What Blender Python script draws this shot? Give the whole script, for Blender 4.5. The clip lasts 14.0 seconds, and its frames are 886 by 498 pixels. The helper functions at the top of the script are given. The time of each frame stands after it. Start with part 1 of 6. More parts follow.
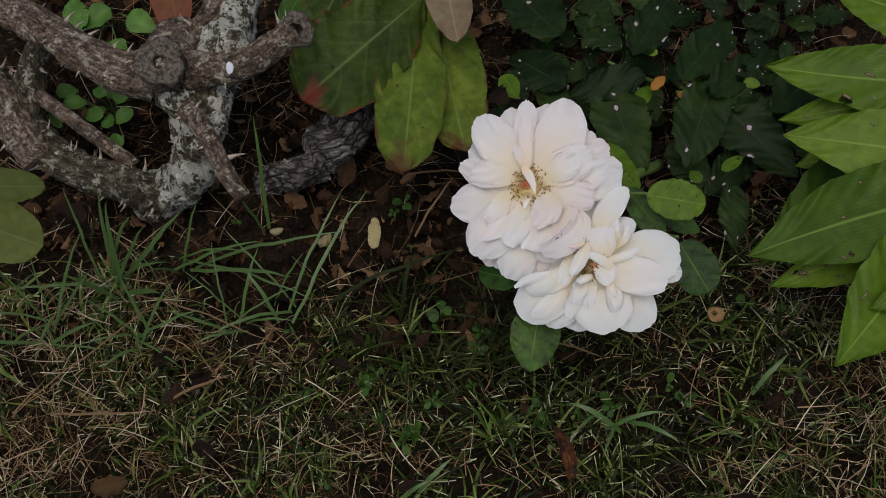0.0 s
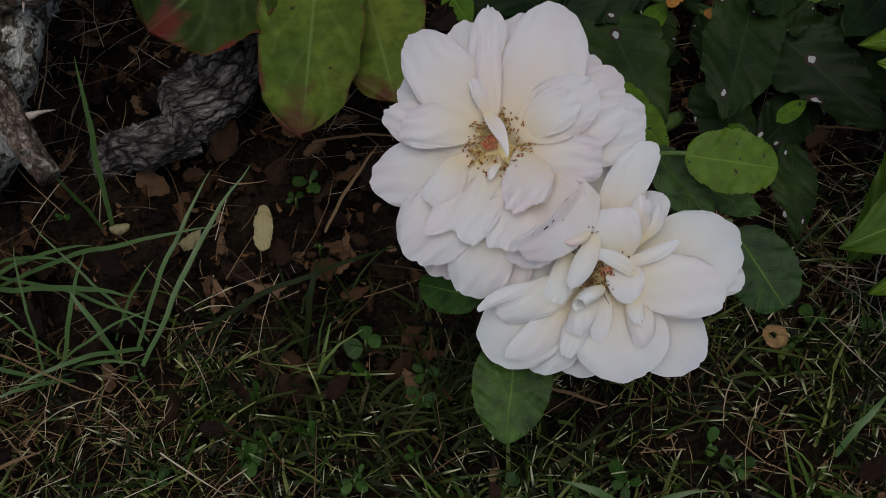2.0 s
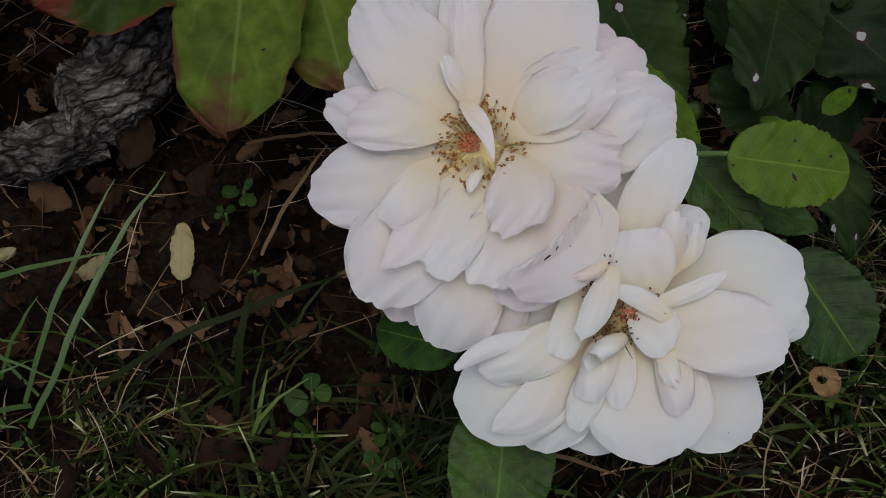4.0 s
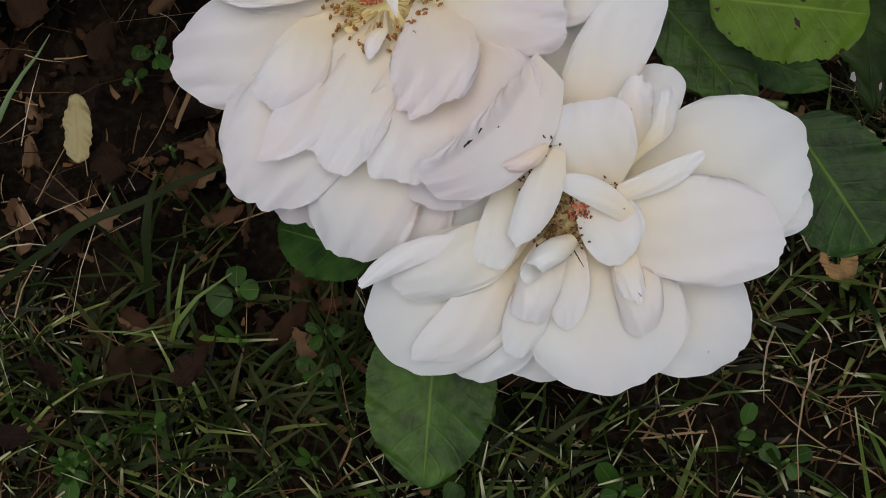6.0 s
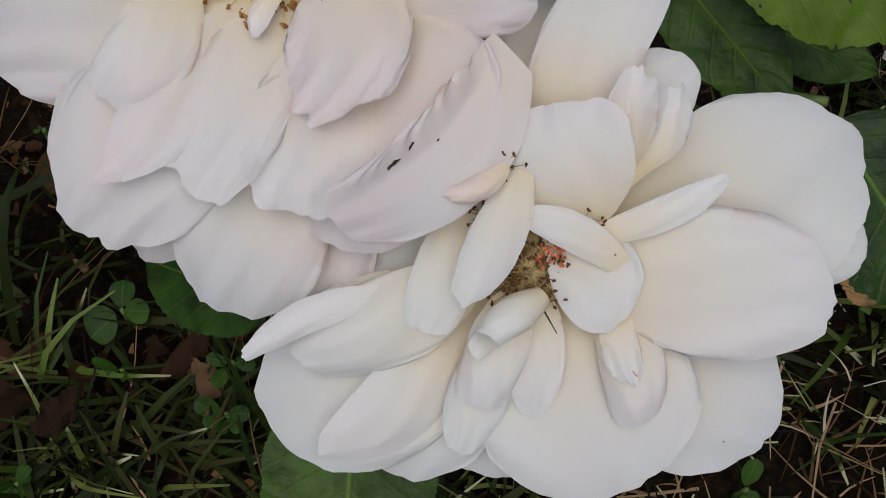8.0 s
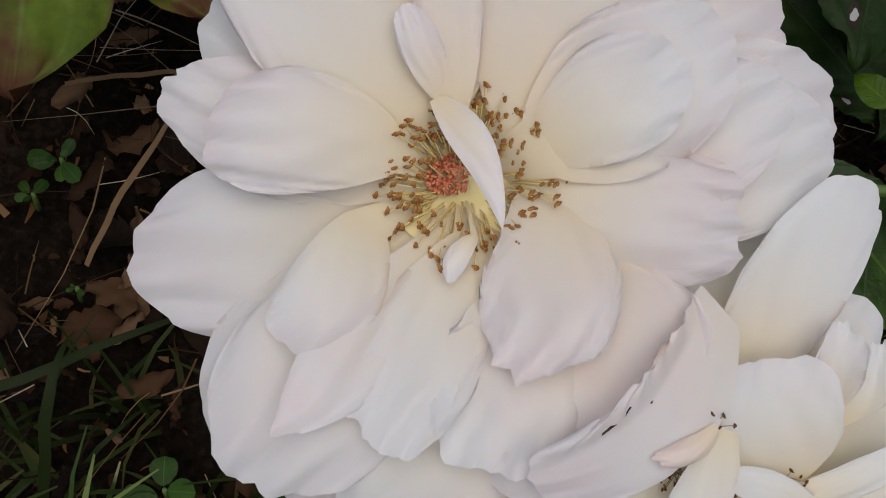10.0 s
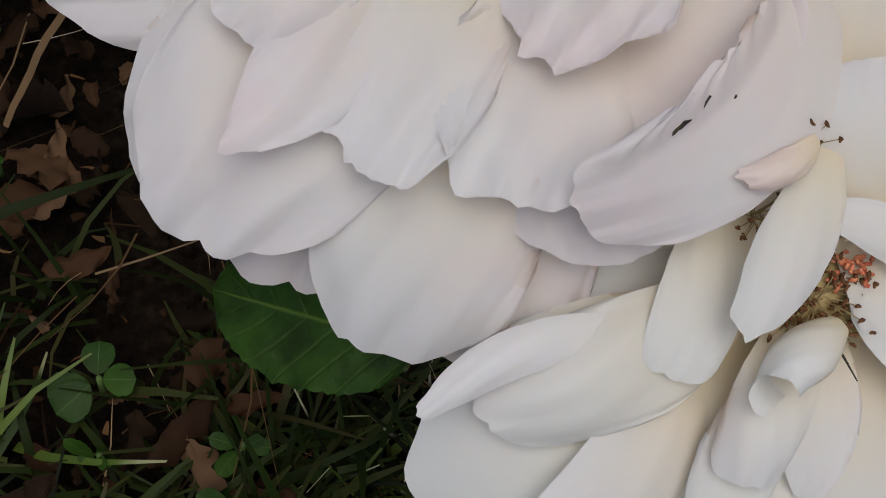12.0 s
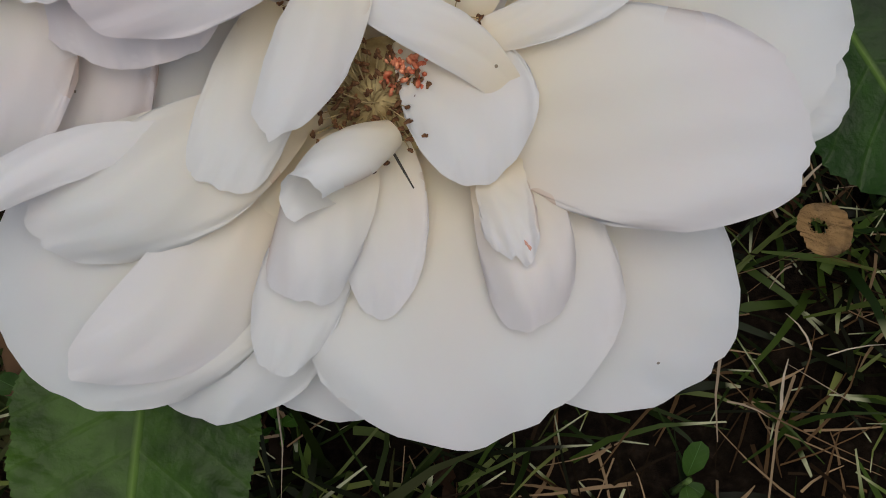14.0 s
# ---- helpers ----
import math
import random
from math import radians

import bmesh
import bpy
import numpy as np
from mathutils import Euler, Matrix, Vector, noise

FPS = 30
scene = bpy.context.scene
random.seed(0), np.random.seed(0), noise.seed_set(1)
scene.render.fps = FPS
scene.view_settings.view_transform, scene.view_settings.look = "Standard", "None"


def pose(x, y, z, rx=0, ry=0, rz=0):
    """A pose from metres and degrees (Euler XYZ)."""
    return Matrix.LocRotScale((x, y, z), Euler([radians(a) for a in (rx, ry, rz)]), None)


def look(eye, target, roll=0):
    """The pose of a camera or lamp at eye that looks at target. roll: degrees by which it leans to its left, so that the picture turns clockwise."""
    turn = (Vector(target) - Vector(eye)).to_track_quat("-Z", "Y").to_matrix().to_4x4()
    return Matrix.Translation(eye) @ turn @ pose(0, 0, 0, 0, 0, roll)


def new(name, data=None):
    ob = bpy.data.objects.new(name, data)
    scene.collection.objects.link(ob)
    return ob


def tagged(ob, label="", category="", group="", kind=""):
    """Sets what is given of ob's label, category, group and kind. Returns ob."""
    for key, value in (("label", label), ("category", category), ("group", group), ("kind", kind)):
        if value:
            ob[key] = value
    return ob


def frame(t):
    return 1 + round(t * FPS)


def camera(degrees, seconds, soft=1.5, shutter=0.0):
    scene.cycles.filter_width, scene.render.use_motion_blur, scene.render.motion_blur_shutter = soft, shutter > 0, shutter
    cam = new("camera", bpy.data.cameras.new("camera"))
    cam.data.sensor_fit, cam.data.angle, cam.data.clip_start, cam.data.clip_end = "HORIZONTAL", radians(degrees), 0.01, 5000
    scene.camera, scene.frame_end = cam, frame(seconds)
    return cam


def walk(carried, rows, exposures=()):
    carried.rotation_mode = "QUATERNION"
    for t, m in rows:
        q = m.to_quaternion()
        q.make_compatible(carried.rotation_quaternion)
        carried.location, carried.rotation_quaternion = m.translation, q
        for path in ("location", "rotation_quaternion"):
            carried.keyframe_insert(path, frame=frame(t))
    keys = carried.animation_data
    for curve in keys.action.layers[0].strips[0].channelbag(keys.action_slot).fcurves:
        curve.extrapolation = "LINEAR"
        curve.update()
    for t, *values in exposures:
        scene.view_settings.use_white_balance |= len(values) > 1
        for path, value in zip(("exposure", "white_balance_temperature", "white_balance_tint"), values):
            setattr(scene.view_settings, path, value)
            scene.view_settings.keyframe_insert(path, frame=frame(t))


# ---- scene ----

# ---- camera and its walk ----
cam = camera(43.0, 14.0, soft=1.0)
ROWS = [
    (0, pose(0.02436, -0.31384, 0.54812, 31.778, 3.497, 6.476)),
    (0.5, pose(0.02726, -0.29353, 0.53594, 30.792, 3.493, 5.817)),
    (1, pose(0.02352, -0.27325, 0.48598, 31.441, 3.407, 5.691)),
    (1.5, pose(0.01285, -0.23232, 0.40811, 31.948, 2.341, 4.887)),
    (2, pose(0.00986, -0.20543, 0.37419, 31.388, 1.899, 3.765)),
    (2.5, pose(0.00452, -0.17772, 0.33453, 31.406, 1.109, 3.119)),
    (2.7, pose(0.00304, -0.16757, 0.31488, 32.174, 0.641, 2.997)),
    (4.8, pose(0.01148, -0.14571, 0.30187, 28.855, 1.103, 1.244)),
    (5, pose(0.01463, -0.14003, 0.29881, 27.574, 1.086, 0.911)),
    (5.5, pose(0.02138, -0.13002, 0.28332, 25.453, 1.961, 0.944)),
    (6, pose(0.02497, -0.12019, 0.26500, 22.934, 2.920, 1.488)),
    (6.5, pose(0.02585, -0.10940, 0.24726, 21.773, 3.244, 2.039)),
    (7, pose(0.02303, -0.10657, 0.23115, 21.609, 1.948, 1.889)),
    (7.5, pose(0.03133, -0.09700, 0.22276, 21.159, 1.849, 1.521)),
    (8, pose(0.02672, -0.08749, 0.22002, 20.470, 0.858, 1.065)),
    (8.5, pose(0.01164, -0.07404, 0.22507, 19.636, -0.910, 0.704)),
    (9, pose(0.00043, -0.06478, 0.22728, 18.957, -2.308, 0.619)),
    (9.2, pose(0.00057, -0.06624, 0.22820, 20.136, -2.451, 0.599)),
    (11.3, pose(-0.02072, -0.06892, 0.18780, 26.212, -7.577, 0.333)),
    (11.5, pose(-0.01783, -0.07031, 0.18386, 25.713, -7.058, -0.316)),
    (12, pose(-0.00746, -0.08047, 0.17869, 25.626, -5.962, -1.169)),
    (12.5, pose(0.00335, -0.08250, 0.17942, 25.835, -4.661, -0.912)),
    (13, pose(0.00835, -0.08211, 0.17872, 25.134, -3.907, -0.685)),
    (13.5, pose(0.02154, -0.08855, 0.17404, 22.937, -2.307, -0.302)),
    (14, pose(0.03695, -0.09088, 0.17280, 23.618, -2.004, -0.205)),
]
EXPOSURES = [(t, round(e - 0.28, 2), k, 9) for t, e, k in ((0.0, 0.2, 6350), (0.6, 0.22, 6330), (1.0, 0.26, 6280), (1.5, 0.04, 6180), (2.0, -0.18, 6060), (2.7, -0.18, 6060), (4.8, 0.06, 6220), (5.5, 0.14, 6250), (7.5, 0.16, 6230), (9.2, 0.2, 6270), (11.3, 0.17, 6280), (12.5, 0.09, 6300), (13.5, 0.02, 6320), (14.0, 0.04, 6320))]
walk(cam, ROWS, exposures=EXPOSURES)

# ---- light: a bright, hazy sky over a shaded bed ----
world = bpy.data.worlds.new("overcast_sky")
scene.world = world
world.use_nodes = True
sky = world.node_tree.nodes.new("ShaderNodeTexSky")
sky.sky_type = "NISHITA"
sky.sun_disc = False
sky.sun_elevation = radians(74)
sky.sun_rotation = radians(180)
sky.dust_density = 4.0
back = world.node_tree.nodes["Background"]
back.inputs["Strength"].default_value = 0.10
world.node_tree.links.new(sky.outputs["Color"], back.inputs["Color"])
sun_data = bpy.data.lights.new("sun", "SUN")
sun_data.energy = 1.6
sun_data.angle = radians(60)
sun_data.color = (1.0, 0.95, 0.88)
sun = new("sun", sun_data)
sun.matrix_world = look((0.0, -0.55, 1.9), (0, 0, 0))


# ---- materials ----
def mat(name, rough=0.6, spec=0.3):
    m = bpy.data.materials.new(name)
    m.use_nodes = True
    nt = m.node_tree
    b = nt.nodes["Principled BSDF"]
    b.inputs["Roughness"].default_value = rough
    b.inputs["Specular IOR Level"].default_value = spec
    return m, nt, b


def node(nt, kind, **props):
    n = nt.nodes.new(kind)
    for k, v in props.items():
        n.inputs[k].default_value = v
    return n


def math_node(nt, op, a, b=None, c=None):
    n = nt.nodes.new("ShaderNodeMath")
    n.operation = op
    for k, v in enumerate((a, b, c)):
        if v is None:
            continue
        if isinstance(v, (int, float)):
            n.inputs[k].default_value = v
        else:
            nt.links.new(v, n.inputs[k])
    return n.outputs[0]


def ramp(nt, fac, stops):
    n = nt.nodes.new("ShaderNodeValToRGB")
    e = n.color_ramp.elements
    while len(e) < len(stops):
        e.new(0.5)
    for k, (p, c) in enumerate(stops):
        e[k].position = p
        e[k].color = (*c, 1)
    nt.links.new(fac, n.inputs["Fac"])
    return n.outputs["Color"]


def mix(nt, fac, a, b, mode="MIX"):
    n = nt.nodes.new("ShaderNodeMix")
    n.data_type = "RGBA"
    n.blend_type = mode
    for k, v in ((0, fac), (6, a), (7, b)):
        if isinstance(v, (int, float)):
            n.inputs[k].default_value = v
        elif isinstance(v, tuple):
            n.inputs[k].default_value = (*v, 1)
        else:
            nt.links.new(v, n.inputs[k])
    return n.outputs[2]


def noise_tex(nt, scale, detail=3.0, vector=None, out="Fac"):
    n = node(nt, "ShaderNodeTexNoise", Scale=scale, Detail=detail)
    if vector is None:
        vector = nt.nodes.new("ShaderNodeTexCoord").outputs["Object"]
    nt.links.new(vector, n.inputs["Vector"])
    return n.outputs[out]


def bump(nt, b, height, strength=0.3, dist=0.001):
    n = node(nt, "ShaderNodeBump", Strength=strength, Distance=dist)
    nt.links.new(height, n.inputs["Height"])
    nt.links.new(n.outputs["Normal"], b.inputs["Normal"])
    return n.outputs["Normal"]


def see_through(nt, b, colour, share):
    """Light that passes a thin sheet: a share of translucence beside the surface."""
    t = nt.nodes.new("ShaderNodeBsdfTranslucent")
    if isinstance(colour, tuple):
        t.inputs["Color"].default_value = (*colour, 1)
    else:
        nt.links.new(colour, t.inputs["Color"])
    s = nt.nodes.new("ShaderNodeMixShader")
    s.inputs[0].default_value = share
    nt.links.new(b.outputs[0], s.inputs[1])
    nt.links.new(t.outputs[0], s.inputs[2])
    nt.links.new(s.outputs[0], nt.nodes["Material Output"].inputs["Surface"])


def uv_axes(nt):
    """Along and across a blade: s from base to tip, q from 0 on the midrib to 1 on the edge."""
    uv = nt.nodes.new("ShaderNodeUVMap")
    sep = nt.nodes.new("ShaderNodeSeparateXYZ")
    nt.links.new(uv.outputs[0], sep.inputs[0])
    q = math_node(nt, "ABSOLUTE", math_node(nt, "MULTIPLY_ADD", sep.outputs[1], 2.0, -1.0))
    return uv.outputs[0], sep.outputs[0], q


def petal_material(name, tones, blushing):
    m, nt, b = mat(name, 0.55, 0.25)
    uv, s, q = uv_axes(nt)
    rnd = nt.nodes.new("ShaderNodeObjectInfo").outputs["Random"]
    base = ramp(nt, rnd, [(0.5 * k, c) for k, c in enumerate(tones)])
    blush = noise_tex(nt, 60.0, 3.0)
    base = mix(nt, math_node(nt, "MULTIPLY", math_node(nt, "SMOOTH_MIN", math_node(nt, "MAXIMUM", math_node(nt, "MULTIPLY_ADD", blush, 3.0, -1.35), 0.0), 1.0, 0.1), blushing), base, (0.90, 0.775, 0.775))
    # Cream petal base, widened to paint in warm light bounced between petals.
    cream = math_node(nt, "POWER", math_node(nt, "SUBTRACT", 1.0, s), 1.9)
    base = mix(nt, math_node(nt, "MULTIPLY", cream, 0.95), base, (0.91, 0.815, 0.60))
    edge = math_node(nt, "MULTIPLY", math_node(nt, "POWER", q, 14.0), math_node(nt, "GREATER_THAN", noise_tex(nt, 140.0, 2.0), 0.62))
    base = mix(nt, math_node(nt, "MULTIPLY", edge, 0.5), base, (0.62, 0.42, 0.26))
    fleck = node(nt, "ShaderNodeTexVoronoi", Scale=75.0)
    nt.links.new(nt.nodes.new("ShaderNodeTexCoord").outputs["Object"], fleck.inputs["Vector"])
    dot = math_node(nt, "LESS_THAN", fleck.outputs["Distance"], 0.012)
    base = mix(nt, math_node(nt, "MULTIPLY", dot, 0.8), base, (0.20, 0.15, 0.08))
    nt.links.new(base, b.inputs["Base Color"])
    vec = nt.nodes.new("ShaderNodeMapping")
    vec.inputs["Scale"].default_value = (1.5, 14.0, 1.0)
    nt.links.new(uv, vec.inputs["Vector"])
    veins = noise_tex(nt, 2.2, 4.0, vec.outputs[0])
    h = math_node(nt, "ADD", veins, math_node(nt, "MULTIPLY", noise_tex(nt, 900.0, 2.0), 0.25))
    bump(nt, b, h, 0.035, 0.0004)
    b.inputs["Subsurface Weight"].default_value = 0.2
    b.inputs["Subsurface Radius"].default_value = (1.0, 0.65, 0.42)
    b.inputs["Subsurface Scale"].default_value = 0.0012
    see_through(nt, b, mix(nt, 1.0, base, (1.0, 0.978, 0.945), "MULTIPLY"), 0.50)
    return m


def leaf_material(name, colours, vein, rib=9.0, rough=0.45, rim=None, spots=None, spot_size=0.0, spot_scale=120.0, spec=0.15, through_share=0.25, vein_share=0.2, ringed=False, mottle=0.35, relief=0.3):
    m, nt, b = mat(name, rough, spec)
    uv, s, q = uv_axes(nt)
    rnd = nt.nodes.new("ShaderNodeObjectInfo").outputs["Random"]
    var = math_node(nt, "ADD", math_node(nt, "MULTIPLY", noise_tex(nt, 45.0, 4.0), 0.75), math_node(nt, "MULTIPLY", rnd, 0.35))
    n = len(colours) - 1
    col = ramp(nt, var, [(0.22 + 0.56 * k / max(n, 1), c) for k, c in enumerate(colours)])
    fleck = math_node(nt, "MULTIPLY_ADD", noise_tex(nt, 190.0, 5.0), 2.4 * mottle, 1.0 - 1.2 * mottle)
    grey = nt.nodes.new("ShaderNodeCombineXYZ")
    for k in range(3):
        nt.links.new(fleck, grey.inputs[k])
    col = mix(nt, 1.0, col, grey.outputs[0], "MULTIPLY")
    slope = math_node(nt, "FRACT", math_node(nt, "MULTIPLY", q, 11.0) if rib < 1 else math_node(nt, "SUBTRACT", math_node(nt, "MULTIPLY", s, rib), math_node(nt, "MULTIPLY", q, 1.6)))
    side = math_node(nt, "SUBTRACT", 1.0, math_node(nt, "MINIMUM", math_node(nt, "MULTIPLY", math_node(nt, "ABSOLUTE", math_node(nt, "SUBTRACT", slope, 0.5)), 11.0), 1.0))
    mid = math_node(nt, "SUBTRACT", 1.0, math_node(nt, "MINIMUM", math_node(nt, "MULTIPLY", q, 22.0), 1.0))
    col = mix(nt, math_node(nt, "MULTIPLY", mid, 0.55), col, vein)
    lines = math_node(nt, "MAXIMUM", math_node(nt, "MULTIPLY", math_node(nt, "MULTIPLY", side, noise_tex(nt, 90.0, 2.0)), 0.8), mid)
    col = mix(nt, math_node(nt, "MULTIPLY", lines, vein_share), col, vein)
    if rim:
        far = math_node(nt, "MAXIMUM", q, math_node(nt, "MULTIPLY_ADD", s, 1.03, 0.0))
        r = math_node(nt, "MULTIPLY_ADD", noise_tex(nt, 70.0, 3.0), 0.5, far)
        col = mix(nt, math_node(nt, "MINIMUM", math_node(nt, "MAXIMUM", math_node(nt, "MULTIPLY_ADD", r, 9.0, -10.65), 0.0), 0.85), col, rim)
    if spots:
        v = node(nt, "ShaderNodeTexVoronoi", Scale=1.0 if ringed else spot_scale)
        wob = mix(nt, 0.003, nt.nodes.new("ShaderNodeTexCoord").outputs["Object"], noise_tex(nt, 400.0, 2.0, None, "Color"), "ADD")
        if ringed:
            v.voronoi_dimensions = "2D"
            run = nt.nodes.new("ShaderNodeMapping")
            run.inputs["Scale"].default_value = (3.0, 1.8, 1.0)
            off = nt.nodes.new("ShaderNodeCombineXYZ")
            nt.links.new(math_node(nt, "MULTIPLY", rnd, 37.0), off.inputs[0])
            nt.links.new(math_node(nt, "MULTIPLY", rnd, 91.0), off.inputs[1])
            nt.links.new(uv, run.inputs["Vector"])
            nt.links.new(off.outputs[0], run.inputs["Location"])
            wob = mix(nt, 0.12, run.outputs[0], noise_tex(nt, 600.0, 2.0, None, "Color"), "ADD")
        nt.links.new(wob, v.inputs["Vector"])
        pick = math_node(nt, "GREATER_THAN", math_node(nt, "FRACT", math_node(nt, "MULTIPLY", v.outputs["Color"], 7.0)), 0.6 if ringed else 0.45)
        on = math_node(nt, "MULTIPLY", math_node(nt, "LESS_THAN", v.outputs["Distance"], spot_size), pick)
        core = math_node(nt, "MULTIPLY", math_node(nt, "LESS_THAN", v.outputs["Distance"], spot_size * 0.5), pick)
        col = mix(nt, on, col, (0.03, 0.018, 0.012))
        col = mix(nt, core, col, spots)
    nt.links.new(col, b.inputs["Base Color"])
    h = math_node(nt, "SUBTRACT", math_node(nt, "MULTIPLY", noise_tex(nt, 420.0, 4.0), 0.8), math_node(nt, "MULTIPLY", lines, 0.3))
    bump(nt, b, h, relief, 0.0006)
    see_through(nt, b, col, through_share)
    return m


def island_material(name, colours, rough=0.55, share=0.2, spec=0.05, tip=None):
    """Grass and straw: each piece its own shade, paler and drier towards the tip."""
    m, nt, b = mat(name, rough, spec)
    rnd = nt.nodes.new("ShaderNodeNewGeometry").outputs["Random Per Island"]
    n = len(colours) - 1
    col = ramp(nt, rnd, [(k / n, c) for k, c in enumerate(colours)])
    if tip:
        uv, s, q = uv_axes(nt)
        ends = math_node(nt, "MINIMUM", math_node(nt, "MAXIMUM", math_node(nt, "MULTIPLY_ADD", s, 7.0, -5.3), 0.0), 0.8)
        col = mix(nt, math_node(nt, "MULTIPLY", ends, math_node(nt, "GREATER_THAN", math_node(nt, "FRACT", math_node(nt, "MULTIPLY", rnd, 57.0)), 0.58)), col, tip)
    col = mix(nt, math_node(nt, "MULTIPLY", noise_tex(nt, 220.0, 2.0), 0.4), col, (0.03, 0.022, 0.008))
    nt.links.new(col, b.inputs["Base Color"])
    see_through(nt, b, col, share)
    return m


def bark_material(name, dark, mid, pale, lichen, lichen_share, crack=0.5, stretch=(0.7, 1.3), warped=0.25, plates=0.0):
    """Bark that runs along the stem: streaks, cracks and flakes in the stem's own coordinates, and crusts of lichen."""
    m, nt, b = mat(name, 0.85, 0.15)
    uv = nt.nodes.new("ShaderNodeUVMap").outputs[0]
    run = nt.nodes.new("ShaderNodeMapping")
    run.inputs["Scale"].default_value = (*stretch, 1.0)
    nt.links.new(uv, run.inputs["Vector"])
    streak = noise_tex(nt, 2.4, 6.0, run.outputs[0])
    fine = noise_tex(nt, 700.0, 6.0)
    patchy = noise_tex(nt, 55.0, 4.0)
    both = math_node(nt, "ADD", math_node(nt, "MULTIPLY", streak, 0.5), math_node(nt, "ADD", math_node(nt, "MULTIPLY", fine, 0.25), math_node(nt, "MULTIPLY", patchy, 0.25)))
    col = ramp(nt, both, [(0.36, dark), (0.5, mid), (0.66, pale)])
    warp = mix(nt, warped, run.outputs[0], noise_tex(nt, 3.0, 3.0, run.outputs[0], "Color"), "ADD")
    ridge = math_node(nt, "ABSOLUTE", math_node(nt, "SUBTRACT", noise_tex(nt, 2.6, 5.0, warp), 0.5))
    ridge = math_node(nt, "MINIMUM", ridge, math_node(nt, "ADD", math_node(nt, "ABSOLUTE", math_node(nt, "SUBTRACT", noise_tex(nt, 5.5, 4.0, warp), 0.5)), 0.02))
    gap = math_node(nt, "SUBTRACT", 1.0, math_node(nt, "MINIMUM", math_node(nt, "MULTIPLY", ridge, 17.0), 1.0))
    if plates:
        cell = node(nt, "ShaderNodeTexVoronoi", Scale=plates)
        cell.feature = "DISTANCE_TO_EDGE"
        nt.links.new(warp, cell.inputs["Vector"])
        gap = math_node(nt, "MAXIMUM", math_node(nt, "MULTIPLY", gap, 0.4), math_node(nt, "SUBTRACT", 1.0, math_node(nt, "MINIMUM", math_node(nt, "MULTIPLY", cell.outputs["Distance"], 4.6), 1.0)))
    col = mix(nt, math_node(nt, "MULTIPLY", gap, crack), col, (0.012, 0.009, 0.007))
    crust = math_node(nt, "ADD", math_node(nt, "MULTIPLY", noise_tex(nt, 130.0, 6.0), 0.8), math_node(nt, "MULTIPLY", noise_tex(nt, 600.0, 5.0), 0.43))
    on = math_node(nt, "MINIMUM", math_node(nt, "MAXIMUM", math_node(nt, "MULTIPLY_ADD", crust, 14.0, -14.0 * (0.70 - lichen_share)), 0.0), 1.0)
    col = mix(nt, math_node(nt, "MULTIPLY", on, 0.85), col, lichen)
    nt.links.new(col, b.inputs["Base Color"])
    h = math_node(nt, "SUBTRACT", math_node(nt, "ADD", both, math_node(nt, "MULTIPLY", on, 0.15)), math_node(nt, "MULTIPLY", gap, 0.6 * crack))
    bump(nt, b, h, 1.0, 0.004)
    return m


def plain(name, c1, c2, scale=300.0, rough=0.6, relief=0.3, share=0.0):
    m, nt, b = mat(name, rough)
    f = noise_tex(nt, scale, 4.0)
    col = ramp(nt, f, [(0.35, c1), (0.65, c2)])
    nt.links.new(col, b.inputs["Base Color"])
    bump(nt, b, f, relief, 0.0006)
    if share:
        see_through(nt, b, col, share)
    return m


def litter_material(name, tones, share=0.15, decay=-3.1, relief=0.9):
    m, nt, b = mat(name, 0.75, 0.2)
    rnd = nt.nodes.new("ShaderNodeObjectInfo").outputs["Random"]
    f = math_node(nt, "ADD", math_node(nt, "MULTIPLY", noise_tex(nt, 160.0, 4.0), 0.45), math_node(nt, "MULTIPLY", rnd, 0.7))
    col = ramp(nt, f, [(0.15 + 0.7 * k / (len(tones) - 1), c) for k, c in enumerate(tones)])
    uv, s, q = uv_axes(nt)
    mid = math_node(nt, "SUBTRACT", 1.0, math_node(nt, "MINIMUM", math_node(nt, "MULTIPLY", q, 12.0), 1.0))
    col = mix(nt, math_node(nt, "MULTIPLY", mid, 0.3), col, (0.22, 0.13, 0.06))
    rot = math_node(nt, "MINIMUM", math_node(nt, "MAXIMUM", math_node(nt, "MULTIPLY_ADD", noise_tex(nt, 120.0, 5.0), 6.0, decay), 0.0), 0.85)
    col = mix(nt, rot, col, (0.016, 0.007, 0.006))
    fade = math_node(nt, "MINIMUM", math_node(nt, "MAXIMUM", math_node(nt, "MULTIPLY_ADD", noise_tex(nt, 330.0, 5.0), 5.0, -2.7), 0.0), 0.6)
    col = mix(nt, fade, col, mix(nt, 0.5, col, (0.20, 0.13, 0.07)))
    nt.links.new(col, b.inputs["Base Color"])
    bump(nt, b, math_node(nt, "ADD", noise_tex(nt, 500.0, 4.0), math_node(nt, "MULTIPLY", noise_tex(nt, 110.0, 3.0), 1.5)), relief, 0.0015)
    see_through(nt, b, col, share)
    return m


